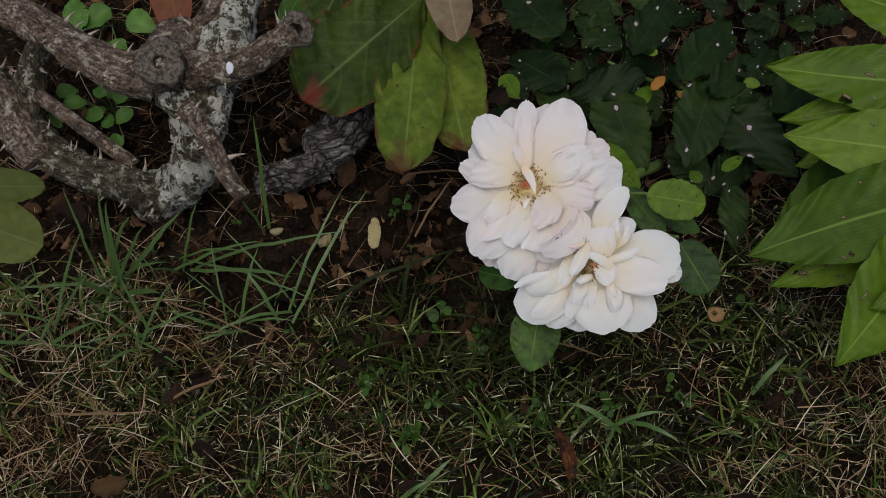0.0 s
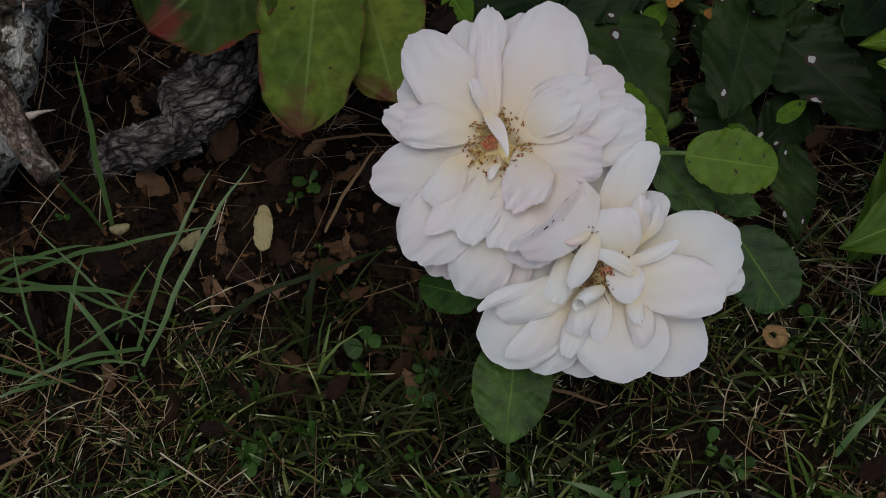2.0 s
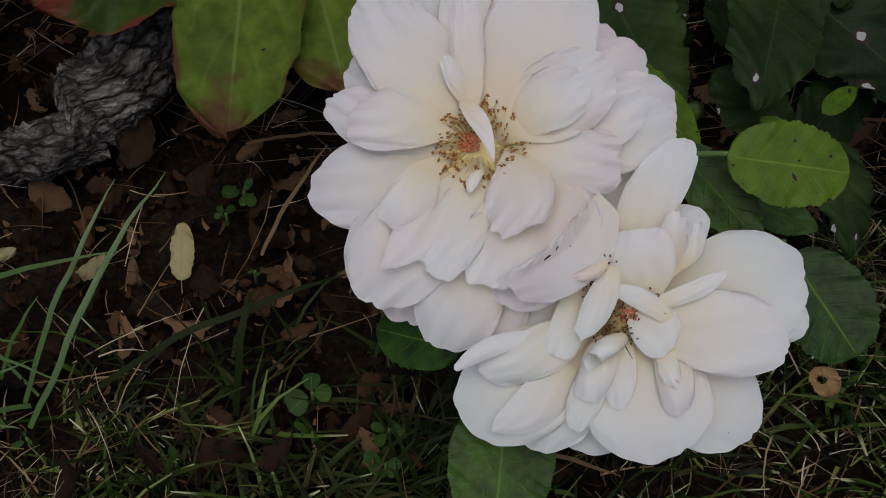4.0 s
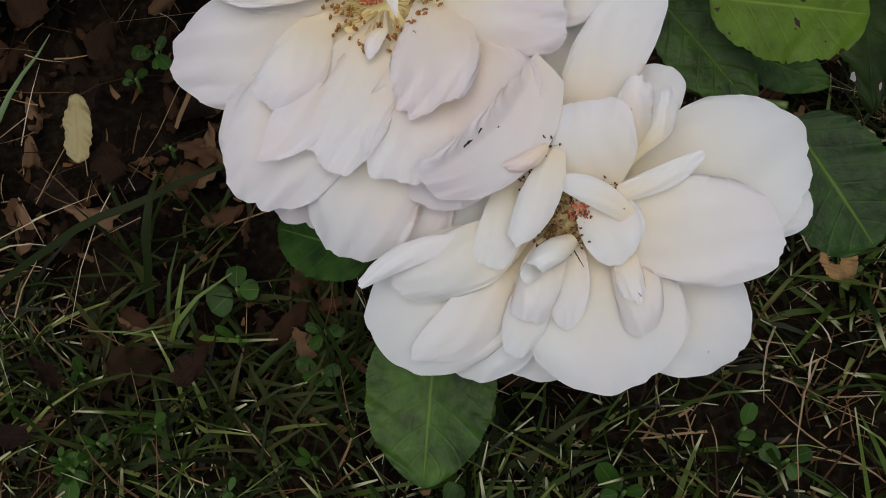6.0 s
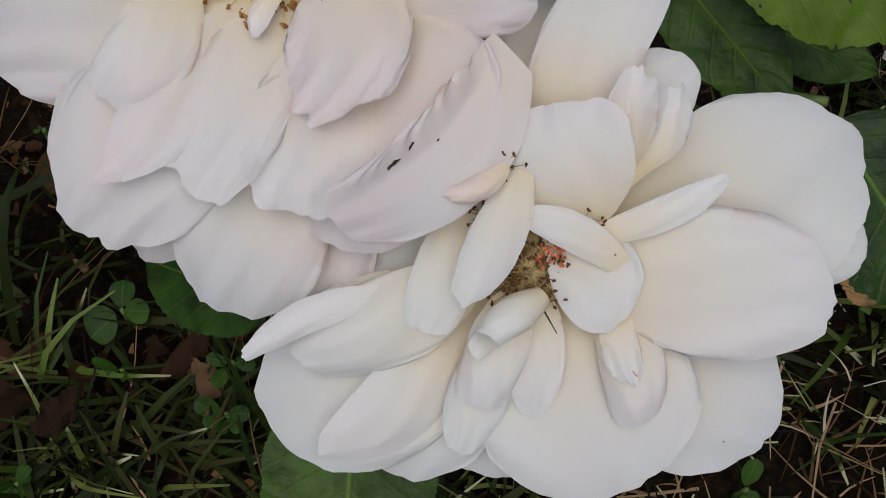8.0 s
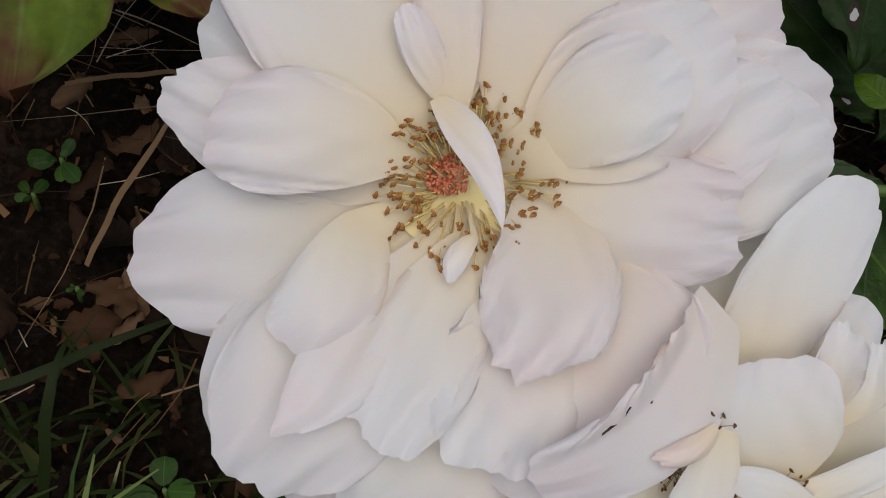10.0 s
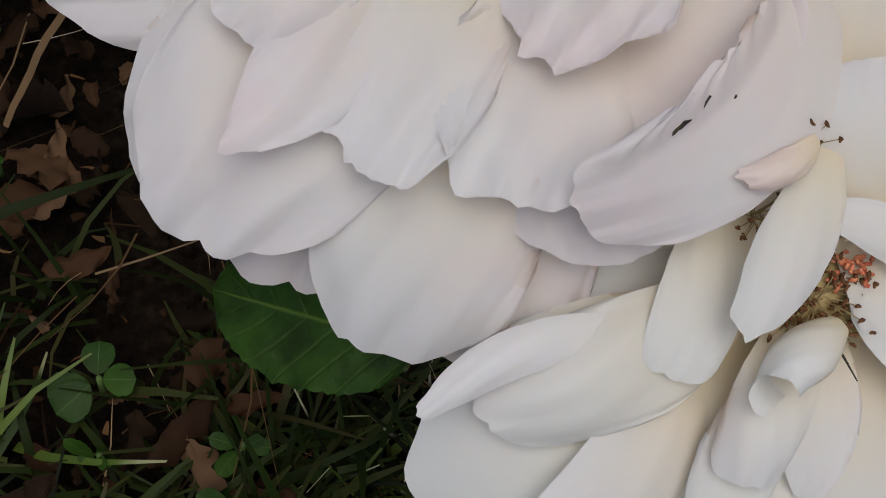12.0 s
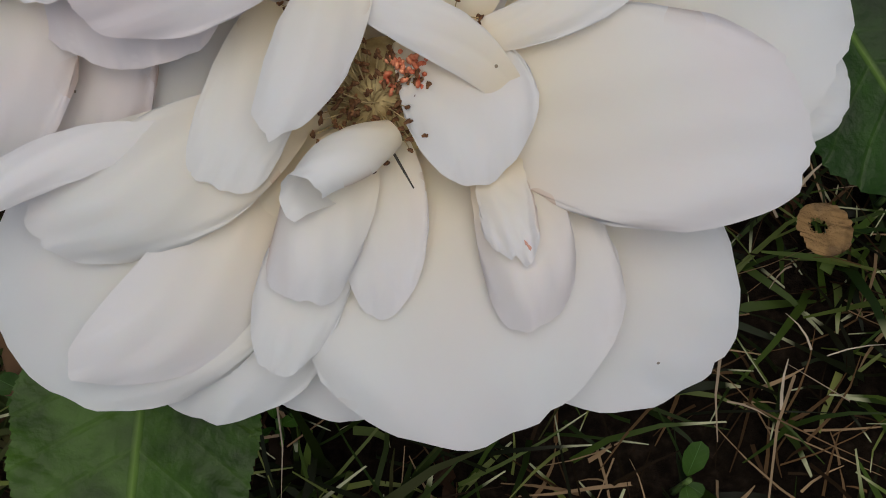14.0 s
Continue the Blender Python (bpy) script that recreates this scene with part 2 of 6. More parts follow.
PETAL = petal_material("white_petal", [(0.89, 0.878, 0.872), (0.885, 0.888, 0.886), (0.885, 0.89, 0.874)], 0.3)
BLUSH_PETAL = petal_material("blush_white_petal", [(0.895, 0.858, 0.86), (0.89, 0.884, 0.884), (0.895, 0.868, 0.87)], 0.6)
ROSY_PETAL = petal_material("rosy_petal", [(0.90, 0.82, 0.78), (0.90, 0.80, 0.76), (0.90, 0.83, 0.79)], 0.6)
ROSE_LEAF = leaf_material("rose_leaf_green", [(0.010, 0.032, 0.003), (0.019, 0.050, 0.005), (0.040, 0.084, 0.010)], (0.16, 0.26, 0.05), 7.0, 0.42, vein_share=0.16, spec=0.18, through_share=0.2, mottle=1.1, relief=0.9)
YELLOW_LEAF = leaf_material("rose_leaf_yellow_green", [(0.042, 0.090, 0.004), (0.062, 0.120, 0.006), (0.088, 0.150, 0.010)], (0.20, 0.30, 0.05), 7.0, 0.42, None, (0.03, 0.018, 0.008), 0.19, 300.0, relief=0.7, mottle=0.45)
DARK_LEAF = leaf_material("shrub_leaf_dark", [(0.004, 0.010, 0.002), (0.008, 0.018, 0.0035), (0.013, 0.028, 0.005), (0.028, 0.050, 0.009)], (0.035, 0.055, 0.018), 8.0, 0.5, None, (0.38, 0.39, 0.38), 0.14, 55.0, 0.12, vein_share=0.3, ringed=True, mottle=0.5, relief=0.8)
LILY_LEAF = leaf_material("lanceolate_leaf_lime", [(0.055, 0.105, 0.006), (0.085, 0.15, 0.009), (0.13, 0.20, 0.018)], (0.22, 0.34, 0.05), 0.35, 0.40, None, (0.18, 0.11, 0.05), 0.13, 38.0, 0.15, 0.3, 0.4)
LILY_DARK = leaf_material("lanceolate_leaf_green", [(0.020, 0.048, 0.004), (0.034, 0.070, 0.006), (0.055, 0.10, 0.009)], (0.12, 0.22, 0.04), 0.35, 0.46, None, (0.10, 0.05, 0.025), 0.12, 70.0, 0.09, 0.3, 0.4)
LILY_MID = leaf_material("lanceolate_leaf_mid_green", [(0.034, 0.072, 0.005), (0.052, 0.100, 0.007), (0.085, 0.145, 0.012)], (0.18, 0.28, 0.05), 0.35, 0.42, None, (0.16, 0.10, 0.05), 0.10, 60.0, 0.12, 0.3, 0.4)
PEONY_LEAF = leaf_material("broad_leaf_red_rimmed", [(0.022, 0.040, 0.004), (0.058, 0.095, 0.009), (0.12, 0.16, 0.018)], (0.15, 0.22, 0.05), 5.0, 0.52, vein_share=0.45, mottle=0.55, relief=0.9, spec=0.14, rim=(0.085, 0.018, 0.016), spots=(0.02, 0.012, 0.008), spot_size=0.07, spot_scale=90.0)
# Shaded copy of PEONY_LEAF for leaflets facing away, with a redder rim.
PEONY_SHADED = leaf_material("broad_leaf_shaded_red_rimmed", [(0.016, 0.028, 0.003), (0.036, 0.060, 0.006), (0.07, 0.10, 0.012)], (0.13, 0.17, 0.05), 5.0, 0.5, vein_share=0.4, mottle=0.6, relief=0.9, spec=0.14, rim=(0.14, 0.022, 0.016), spots=(0.02, 0.012, 0.008), spot_size=0.10, spot_scale=90.0)
RED_LEAF = leaf_material("broad_leaf_reddened", [(0.07, 0.085, 0.02), (0.14, 0.07, 0.03), (0.17, 0.05, 0.03)], (0.2, 0.12, 0.05), 6.0, 0.5, (0.19, 0.05, 0.03))
PALE_LEAF = leaf_material("dried_leaf_beige", [(0.13, 0.105, 0.055), (0.20, 0.16, 0.09), (0.17, 0.11, 0.07)], (0.40, 0.28, 0.18), 5.0, 0.6)
WEED_LEAF = leaf_material("weed_leaf", [(0.012, 0.034, 0.003), (0.024, 0.060, 0.006), (0.045, 0.10, 0.012)], (0.10, 0.19, 0.05), 5.0, 0.45)
FRESH_LEAF = leaf_material("fresh_weed_leaf", [(0.05, 0.12, 0.02), (0.08, 0.17, 0.03), (0.11, 0.21, 0.045)], (0.14, 0.25, 0.08), 5.0, 0.45)
OLIVE_LEAF = leaf_material("olive_rose_leaf", [(0.045, 0.065, 0.010), (0.07, 0.088, 0.014), (0.09, 0.105, 0.02)], (0.12, 0.14, 0.06), 6.0, 0.5)
AUTUMN_LEAF = leaf_material("orange_dying_leaf", [(0.11, 0.04, 0.010), (0.28, 0.12, 0.02), (0.40, 0.22, 0.05)], (0.45, 0.25, 0.08), 5.0, 0.55)
# Brown leaves with the bed's shade mixed into their darkest tones.
LITTER = litter_material("fallen_leaf_brown_shaded", [(0.0075, 0.003375, 0.00225), (0.0165, 0.00675, 0.00375), (0.0265, 0.0118, 0.0065), (0.070, 0.036, 0.020)], 0.1, -2.45)
LITTER_PALE = litter_material("fallen_petal_yellowed", [(0.30, 0.23, 0.09), (0.40, 0.34, 0.17), (0.48, 0.44, 0.30)], 0.3, -3.3, 0.3)
LITTER_ORANGE = litter_material("fallen_leaf_orange", [(0.035, 0.013, 0.005), (0.085, 0.036, 0.012), (0.17, 0.09, 0.04)], 0.15, -2.5)
LITTER_DECAYED = litter_material("fallen_leaf_decayed", [(0.06, 0.02, 0.006), (0.13, 0.045, 0.012), (0.22, 0.10, 0.04)], 0.1, -2.4)
LITTER_TAN = litter_material("fallen_leaf_tan", [(0.18, 0.095, 0.035), (0.28, 0.16, 0.06), (0.36, 0.23, 0.10)])
# The near-black stops paint the shade of the gaps between blades.
GRASS = island_material("green_grass_with_shade", [(0.0012, 0.0032, 0.00032), (0.0024, 0.0072, 0.00064), (0.0064, 0.016, 0.00128), (0.0176, 0.04, 0.0032), (0.0496, 0.0864, 0.0104), (0.216, 0.24, 0.064)], tip=(0.68, 0.68, 0.40), spec=0.12, rough=0.45)
TALL_GRASS = island_material("tall_green_grass", [(0.052, 0.115, 0.024), (0.13, 0.22, 0.06), (0.31, 0.40, 0.15)], 0.35, 0.25, 0.35)
# Darker copy of the grass; the roses' shade is painted into its colour.
SHADE_GRASS = island_material("shade_darkened_grass", [(0.005, 0.012, 0.002), (0.012, 0.026, 0.004), (0.026, 0.044, 0.008), (0.05, 0.045, 0.015)], 0.5, 0.2, 0.08)
CLUMP_GRASS = island_material("bright_clump_grass", [(0.0105, 0.0315, 0.003), (0.0375, 0.0825, 0.00825), (0.0975, 0.1575, 0.0225), (0.21, 0.27, 0.0675)], 0.45, 0.25, 0.2, (0.5, 0.5, 0.26))
# Darkest straws carry painted shade, as low thatch would lie in.
STRAW = island_material("dry_straw_with_shade", [(0.004, 0.002, 0.001), (0.012, 0.006, 0.003), (0.042, 0.022, 0.010), (0.14, 0.080, 0.036), (0.44, 0.30, 0.165)], 0.6, 0.1)
CRUMB = island_material("broken_leaf_crumbs", [(0.008, 0.004, 0.002), (0.025, 0.011, 0.005), (0.055, 0.025, 0.010), (0.11, 0.048, 0.018), (0.26, 0.15, 0.07)], 0.75, 0.05)
BED_LITTER = island_material("decaying_bed_leaves", [(0.007, 0.0035, 0.0025), (0.016, 0.008, 0.005), (0.035, 0.016, 0.009), (0.068, 0.033, 0.017), (0.17, 0.10, 0.055)], 0.7, 0.05)
PALE_STRAW = island_material("pale_straw", [(0.102, 0.05525, 0.0255), (0.306, 0.204, 0.1105), (0.612, 0.51, 0.374)], 0.55, 0.1)
BARK = bark_material("rose_cane_bark", (0.03, 0.019, 0.013), (0.15, 0.105, 0.075), (0.44, 0.35, 0.28), (0.46, 0.42, 0.33), 0.03, 0.5)
LICHEN_BARK = bark_material("lichened_bark", (0.018, 0.014, 0.009), (0.09, 0.074, 0.048), (0.24, 0.21, 0.14), (0.60, 0.58, 0.50), 0.13, 0.5)
FURROWED = bark_material("furrowed_dark_bark", (0.04, 0.034, 0.03), (0.16, 0.14, 0.125), (0.42, 0.39, 0.35), (0.2, 0.2, 0.17), -0.2, 0.97, (0.6, 1.1), 0.45, 1.7)
MOSSY_BARK = bark_material("mossy_brown_bark", (0.020, 0.016, 0.010), (0.085, 0.070, 0.044), (0.20, 0.17, 0.115), (0.42, 0.40, 0.32), 0.035, 0.5)
CUT_WOOD = plain("weathered_cut_wood", (0.02, 0.016, 0.012), (0.12, 0.10, 0.08), 500.0, 0.85, 0.6)
PITH = plain("dark_pith", (0.012, 0.008, 0.006), (0.03, 0.02, 0.015), 400.0, 0.9)
THORN = plain("thorn_grey", (0.20, 0.16, 0.12), (0.40, 0.34, 0.27), 600.0, 0.6)
FILAMENT = plain("stamen_filament", (0.80, 0.64, 0.24), (0.86, 0.73, 0.36), 500.0, 0.5, 0.1, 0.3)
FADED_FILAMENT = plain("faded_filament", (0.26, 0.18, 0.07), (0.50, 0.39, 0.19), 500.0, 0.6, 0.2, 0.2)
ANTHER = plain("stamen_anther", (0.16, 0.060, 0.014), (0.54, 0.26, 0.06), 700.0, 0.6, 0.5)
OLD_ANTHER = plain("withered_anther", (0.05, 0.018, 0.006), (0.24, 0.11, 0.04), 700.0, 0.7, 0.5)
STIGMA = plain("coral_stigma", (0.52, 0.12, 0.055), (0.86, 0.36, 0.19), 900.0, 0.5, 0.3, 0.2)
HEART = plain("rose_heart_yellow", (0.88, 0.72, 0.30), (0.92, 0.80, 0.44), 300.0, 0.6, 0.3, 0.2)
NEEDLE = plain("dark_needle", (0.02, 0.018, 0.012), (0.06, 0.05, 0.035), 600.0, 0.5)
FADED_HEART = plain("rose_heart_faded", (0.22, 0.15, 0.055), (0.46, 0.36, 0.16), 500.0, 0.7, 0.5)
BROWN_RIM = plain("brown_spot_rim", (0.035, 0.016, 0.007), (0.075, 0.034, 0.014), 900.0, 0.7)
DEAD_TISSUE = plain("dead_leaf_tissue", (0.10, 0.075, 0.05), (0.24, 0.20, 0.15), 900.0, 0.8)
WHITE_CRUST = plain("chalky_white_crust", (0.40, 0.42, 0.46), (0.62, 0.64, 0.68), 900.0, 0.8)
ROSE_SCAR = plain("pinkish_petal_scar", (0.50, 0.22, 0.14), (0.74, 0.46, 0.36), 900.0, 0.7)
# Painted shade of the gap behind a torn petal; nothing is cut out.
HOLE_SHADE = plain("petal_hole_shade", (0.012, 0.010, 0.007), (0.06, 0.045, 0.025), 900.0, 0.8)
GREEN_STEM = plain("green_stem", (0.06, 0.11, 0.025), (0.11, 0.16, 0.04), 300.0, 0.45)


def soil_material():
    m, nt, b = mat("shade_darkened_soil", 0.95, 0.04)
    f = math_node(nt, "ADD", math_node(nt, "MULTIPLY", noise_tex(nt, 30.0, 6.0), 0.5), math_node(nt, "MULTIPLY", noise_tex(nt, 420.0, 6.0), 0.5))
    # Far below real soil: the shade of the bush is put into these tones.
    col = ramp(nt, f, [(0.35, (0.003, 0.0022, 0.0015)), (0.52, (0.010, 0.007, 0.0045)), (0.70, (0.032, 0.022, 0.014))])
    place = nt.nodes.new("ShaderNodeSeparateXYZ")
    nt.links.new(nt.nodes.new("ShaderNodeTexCoord").outputs["Object"], place.inputs[0])
    out = math_node(nt, "SQRT", math_node(nt, "ADD", math_node(nt, "POWER", place.outputs[0], 2.0), math_node(nt, "POWER", place.outputs[1], 2.0)))
    turf = ramp(nt, noise_tex(nt, 60.0, 6.0), [(0.3, (0.010, 0.016, 0.004)), (0.5, (0.026, 0.036, 0.009)), (0.7, (0.07, 0.065, 0.026))])
    col = mix(nt, math_node(nt, "MINIMUM", math_node(nt, "MAXIMUM", math_node(nt, "MULTIPLY_ADD", out, 2.5, -1.4), 0.0), 1.0), col, turf)
    nt.links.new(col, b.inputs["Base Color"])
    bump(nt, b, f, 1.0, 0.004)
    return m


SOIL = soil_material()


# ---- mesh helpers ----
def mesh_of(name, verts, faces, material, uvs=None, smooth=True):
    me = bpy.data.meshes.new(name)
    me.from_pydata([tuple(v) for v in verts], [], faces)
    for x in material if isinstance(material, (list, tuple)) else [material]:
        me.materials.append(x)
    if uvs is not None:
        layer = me.uv_layers.new(name="UVMap")
        idx = np.empty(len(me.loops), dtype=np.int32)
        me.loops.foreach_get("vertex_index", idx)
        layer.data.foreach_set("uv", np.asarray(uvs, dtype=np.float32)[idx].ravel())
    if smooth:
        me.polygons.foreach_set("use_smooth", [True] * len(me.polygons))
    me.update()
    return me


def part(name, data, parent, label=""):
    ob = new(name, data)
    ob.parent = parent
    return tagged(ob, label)


def thing(name, label, category, group="", m=None, kind=""):
    ob = new(name)
    ob.empty_display_size = 0.01
    if m is not None:
        ob.matrix_world = m
    return tagged(ob, label, category, group, kind)


def smooth01(x):
    x = np.clip(x, 0, 1)
    return x * x * (3 - 2 * x)


def shell(name, grid, uv, material, thick, gaps=None):
    """A thin sheet with two faces that meet in a sharp edge, from an (n, m, 3) grid; gaps: an (n-1, m-1) mask of cells that are eaten away."""
    n, k = grid.shape[:2]
    du, dv = np.gradient(grid, axis=0), np.gradient(grid, axis=1)
    nrm = np.cross(du, dv)
    ln = np.linalg.norm(nrm, axis=2, keepdims=True)
    nrm = np.where(ln > 1e-12, nrm / np.maximum(ln, 1e-12), 0)
    taper = np.minimum(1, 3.2 * np.minimum(uv[..., 1], 1 - uv[..., 1])) * np.minimum(1, 6 * (1 - uv[..., :1].max(2))) + 0.04
    off = nrm * thick / 2 * taper[..., None]
    verts = np.concatenate([(grid + off).reshape(-1, 3), (grid - off).reshape(-1, 3)])
    uvs = np.concatenate([uv.reshape(-1, 2)] * 2)
    keep = np.ones((n - 1, k - 1), bool) if gaps is None else ~gaps
    faces, o = [], n * k
    for i in range(n - 1):
        for j in range(k - 1):
            if keep[i, j]:
                a, b, c, d = i * k + j, (i + 1) * k + j, (i + 1) * k + j + 1, i * k + j + 1
                faces.append((a, b, c, d))
                faces.append((d + o, c + o, b + o, a + o))
    return mesh_of(name, verts, faces, material, uvs)


def wobble(x, seed, octaves=3):
    """Smooth random numbers between about -1 and 1 along x."""
    r = np.random.RandomState(seed)
    out = 0
    for k in range(octaves):
        out = out + np.sin(x * (2.3 + 3.1 * k) + r.rand() * 6.28) / (1 + 0.8 * k)
    return out / 1.8


# ---- roses ----
# Both blooms are laid out in one set of axes that faces up and towards the lawn: millimetres across, up the slope, and out of the bloom.
SET = pose(0.00328, -0.00548, 0.02046, 3.014, -1.320, -0.041) @ Matrix.Scale(0.9200, 4)
BLOOM = SET @ pose(0, 0, 0.10, 25, 0, 0)


class Rose:
    def __init__(self, label, origin, skin, hub):
        self.hub = np.array(hub, float)
        self.skin = skin
        self.o = np.array(origin, float)
        self.ob = thing("rose", label, "rose", "white roses on one branch", BLOOM @ Matrix.Translation(Vector(origin) / 1000))
        self.count = 0


def petal(rose, base, tip, width, bulge=2.0, cup=1.5, bend=0.0, curl=0.0, tilt=0.0, peak=0.6, foot=0.4, blunt=2.2, ruffle=0.6, jag=0.022, holes=(), shoulder=0.5, nu=30, nv=27, roll=0.0, ripple=0.42, frill=0.0, nicks=2, bowed=1.0, pale=0.0, pleat=1.0, skin=None, mark=None):
    """One petal from its base to its tip: a fan with a rounded, slightly torn front edge.
    bulge arches it lengthwise, cup lifts (+) or drops (-) the sides, curl turns the front edge down, roll turns it back up over the petal,
    frill crimps its left edge, nicks tear small notches into the front, bowed scales how far the sheet leaves its plane, pale leaves out the cream tint of the base, pleat deepens the lengthwise folds."""
    rose.count += 1
    seed = rose.count * 7 + (0 if rose.o[0] < 20 else 500)
    bulge, cup, curl = bulge * 0.62 * bowed, cup * 0.42 * bowed, curl * 0.35 * bowed
    fine = min(1.0, width / 16.0)
    s = np.linspace(0, 1, nu) ** 0.9
    q = np.sin(np.linspace(-1, 1, nv) * math.pi / 2) * 0.5 + np.linspace(-1, 1, nv) * 0.5
    S, Q = np.meshgrid(s, q, indexing="ij")
    base, tip = np.array(base, float), np.array(tip, float)
    d = tip - base
    size = np.linalg.norm(d[:2])
    side = np.array([-d[1], d[0], 0.0]) / size
    top = shoulder + (1 - shoulder) * (1 - np.abs(Q) ** blunt) ** (1 / blunt)
    top = top * (1 + jag * wobble(Q * 1.7, seed + 2) * 0.9 + jag * 0.12 * wobble(Q * 9, seed + 9))
    r = np.random.RandomState(seed)
    for _ in range(nicks if rose.o[0] < 20 else nicks // 2 if width > 12 else 0):
        top = top - r.uniform(0.008, 0.03) * np.exp(-(((Q - r.uniform(-0.8, 0.8)) / r.uniform(0.02, 0.06)) ** 2))
    Y = S * top
    g = foot + (1 - foot) * np.sin(np.clip(Y / peak, 0, 1) * math.pi / 2) ** 0.8
    g = g * (1 - 0.10 * smooth01((Y - peak) / max(1 - peak, 0.05)))
    X = Q * width / 2 * g * (1 + jag * 0.6 * wobble(Y * 6 + np.sign(Q) * 2, seed + 1))
    W = bulge * 4 * Y * (1 - Y) + cup * Q ** 2 * smooth01(Y * 1.6) + tilt * Q * smooth01(Y * 1.5)
    edge = np.maximum(S, smooth01((np.abs(Q) - 0.4) / 0.6)) * smooth01(Y * 2.5)
    W = W - curl * smooth01((S - 0.55) / 0.45) ** 2
    limp = 1.6 if rose.o[0] < 20 else 0.6
    W = W + limp * ruffle * fine * smooth01((edge - 0.5) / 0.5) * wobble(Q * 4.6 + S * 2.5, seed + 3)
    W = W + ripple * fine * wobble(Y * 2.2 - Q * 1.8, seed + 4, 2) * smooth01(Y * 3) + 0.02 * fine * np.sin(Q * 7 + wobble(Y * 2, seed + 5) * 2.5) * Y
    # a shallow dent and a few lengthwise pleats, as in limp petals
    dent = np.exp(-(((Q - r.uniform(-0.5, 0.5)) / r.uniform(0.25, 0.5)) ** 2) - ((Y - r.uniform(0.4, 0.8)) / 0.3) ** 2)
    W = W + r.uniform(-1.0, 0.6) * limp * fine * dent
    W = W + 0.09 * pleat * limp * fine * np.sin(Q * r.uniform(7, 12) + 2.2 * wobble(Y * 2.0, seed + 6) + r.uniform(0, 6)) * smooth01(Y * 2) * (0.4 + 0.6 * Y)
    if frill:
        rim = smooth01((-Q - 0.45) / 0.55) * smooth01(S * 4) * smooth01((1.02 - S) * 5)
        W = W + frill * rim * (3.0 + 0.8 * wobble(S * 9, seed + 7, 3))
        X = X + frill * 0.9 * rim * wobble(S * 9 + 2, seed + 8, 3)
    back_turn = smooth01((S - 0.72) / 0.28)
    W = W + roll * back_turn
    Y = Y - abs(roll) * 0.9 / size * back_turn ** 2
    G = base + d * Y[..., None] + side * (X + bend * 4 * Y * (1 - Y))[..., None] + np.array([0, 0, 1.0]) * W[..., None]
    uv = np.stack([pale + (1 - pale) * S, Q * 0.5 + 0.5], 2)
    inward = rose.hub - base
    gap = np.linalg.norm(inward[:2])
    if gap > 2.0 and np.dot(inward[:2], d[:2]) < -0.35 * gap * size:
        # the narrow claw that joins the petal to the middle of the bloom
        claw = []
        for f in (1.0, 0.8, 0.6, 0.4, 0.2):
            mid = G[0].mean(0) + np.array([inward[0], inward[1], 0]) * 0.72 * f + np.array([0, 0, min(inward[2], -1.5)]) * f ** 1.5
            claw.append(mid + (G[0] - G[0].mean(0)) * (1 - 0.6 * f))
        G = np.concatenate([np.stack(claw), G])
        uv = np.concatenate([np.repeat(uv[:1], 5, 0), uv])
        s = np.concatenate([np.linspace(-0.05, -0.01, 5), s])
    made = part("petal", shell("petal", (G - rose.o) / 1000, uv, skin or rose.skin, 0.0003), rose.ob)
    # Unmarked patches imitate dark holes by colour; marked ones are scars.
    for k, (hs, hq, ra, rb, turn) in enumerate(holes):
        part("torn_spot", patch(G - rose.o, s, q, hs, hq, ra / size, rb / (width / 2), turn, seed + k, mark), made, "pinkish scar on a petal" if mark else "dark patch painted as the shade behind a torn hole")
    return made


def scroll(rose, base, tip, radius, turns):
    """A petal rolled up along its length, with the coil open at its tip."""
    base, tip = np.array(base, float), np.array(tip, float)
    d = tip - base
    ax = d / np.linalg.norm(d)
    side = np.cross(ax, np.array([0, 0, 1.0]))
    side /= np.linalg.norm(side)
    up = np.cross(side, ax)
    nu, nv = 26, 54
    S, Q = np.meshgrid(np.linspace(0, 1, nu), np.linspace(0, 1, nv), indexing="ij")
    a = -2.2 + Q * turns * 2 * math.pi
    swell = 0.62 + 0.5 * np.sin(np.clip(S * 1.15, 0, 1) * 2.6) - 0.12 * S
    R = radius * swell * (1.06 - 0.42 * Q) * (1 + 0.05 * wobble(Q * 5 + S * 3, 77))
    run = S * (1 - 0.16 * smooth01(Q) + 0.02 * wobble(Q * 5, 78) * S)
    G = base + d * run[..., None] + side * (R * np.cos(a))[..., None] + up * (R * np.sin(a))[..., None]
    rose.count += 1
    return part("petal", shell("petal", (G - rose.o) / 1000, np.stack([S, Q], 2), rose.skin, 0.0003), rose.ob, "tightly rolled white petal")


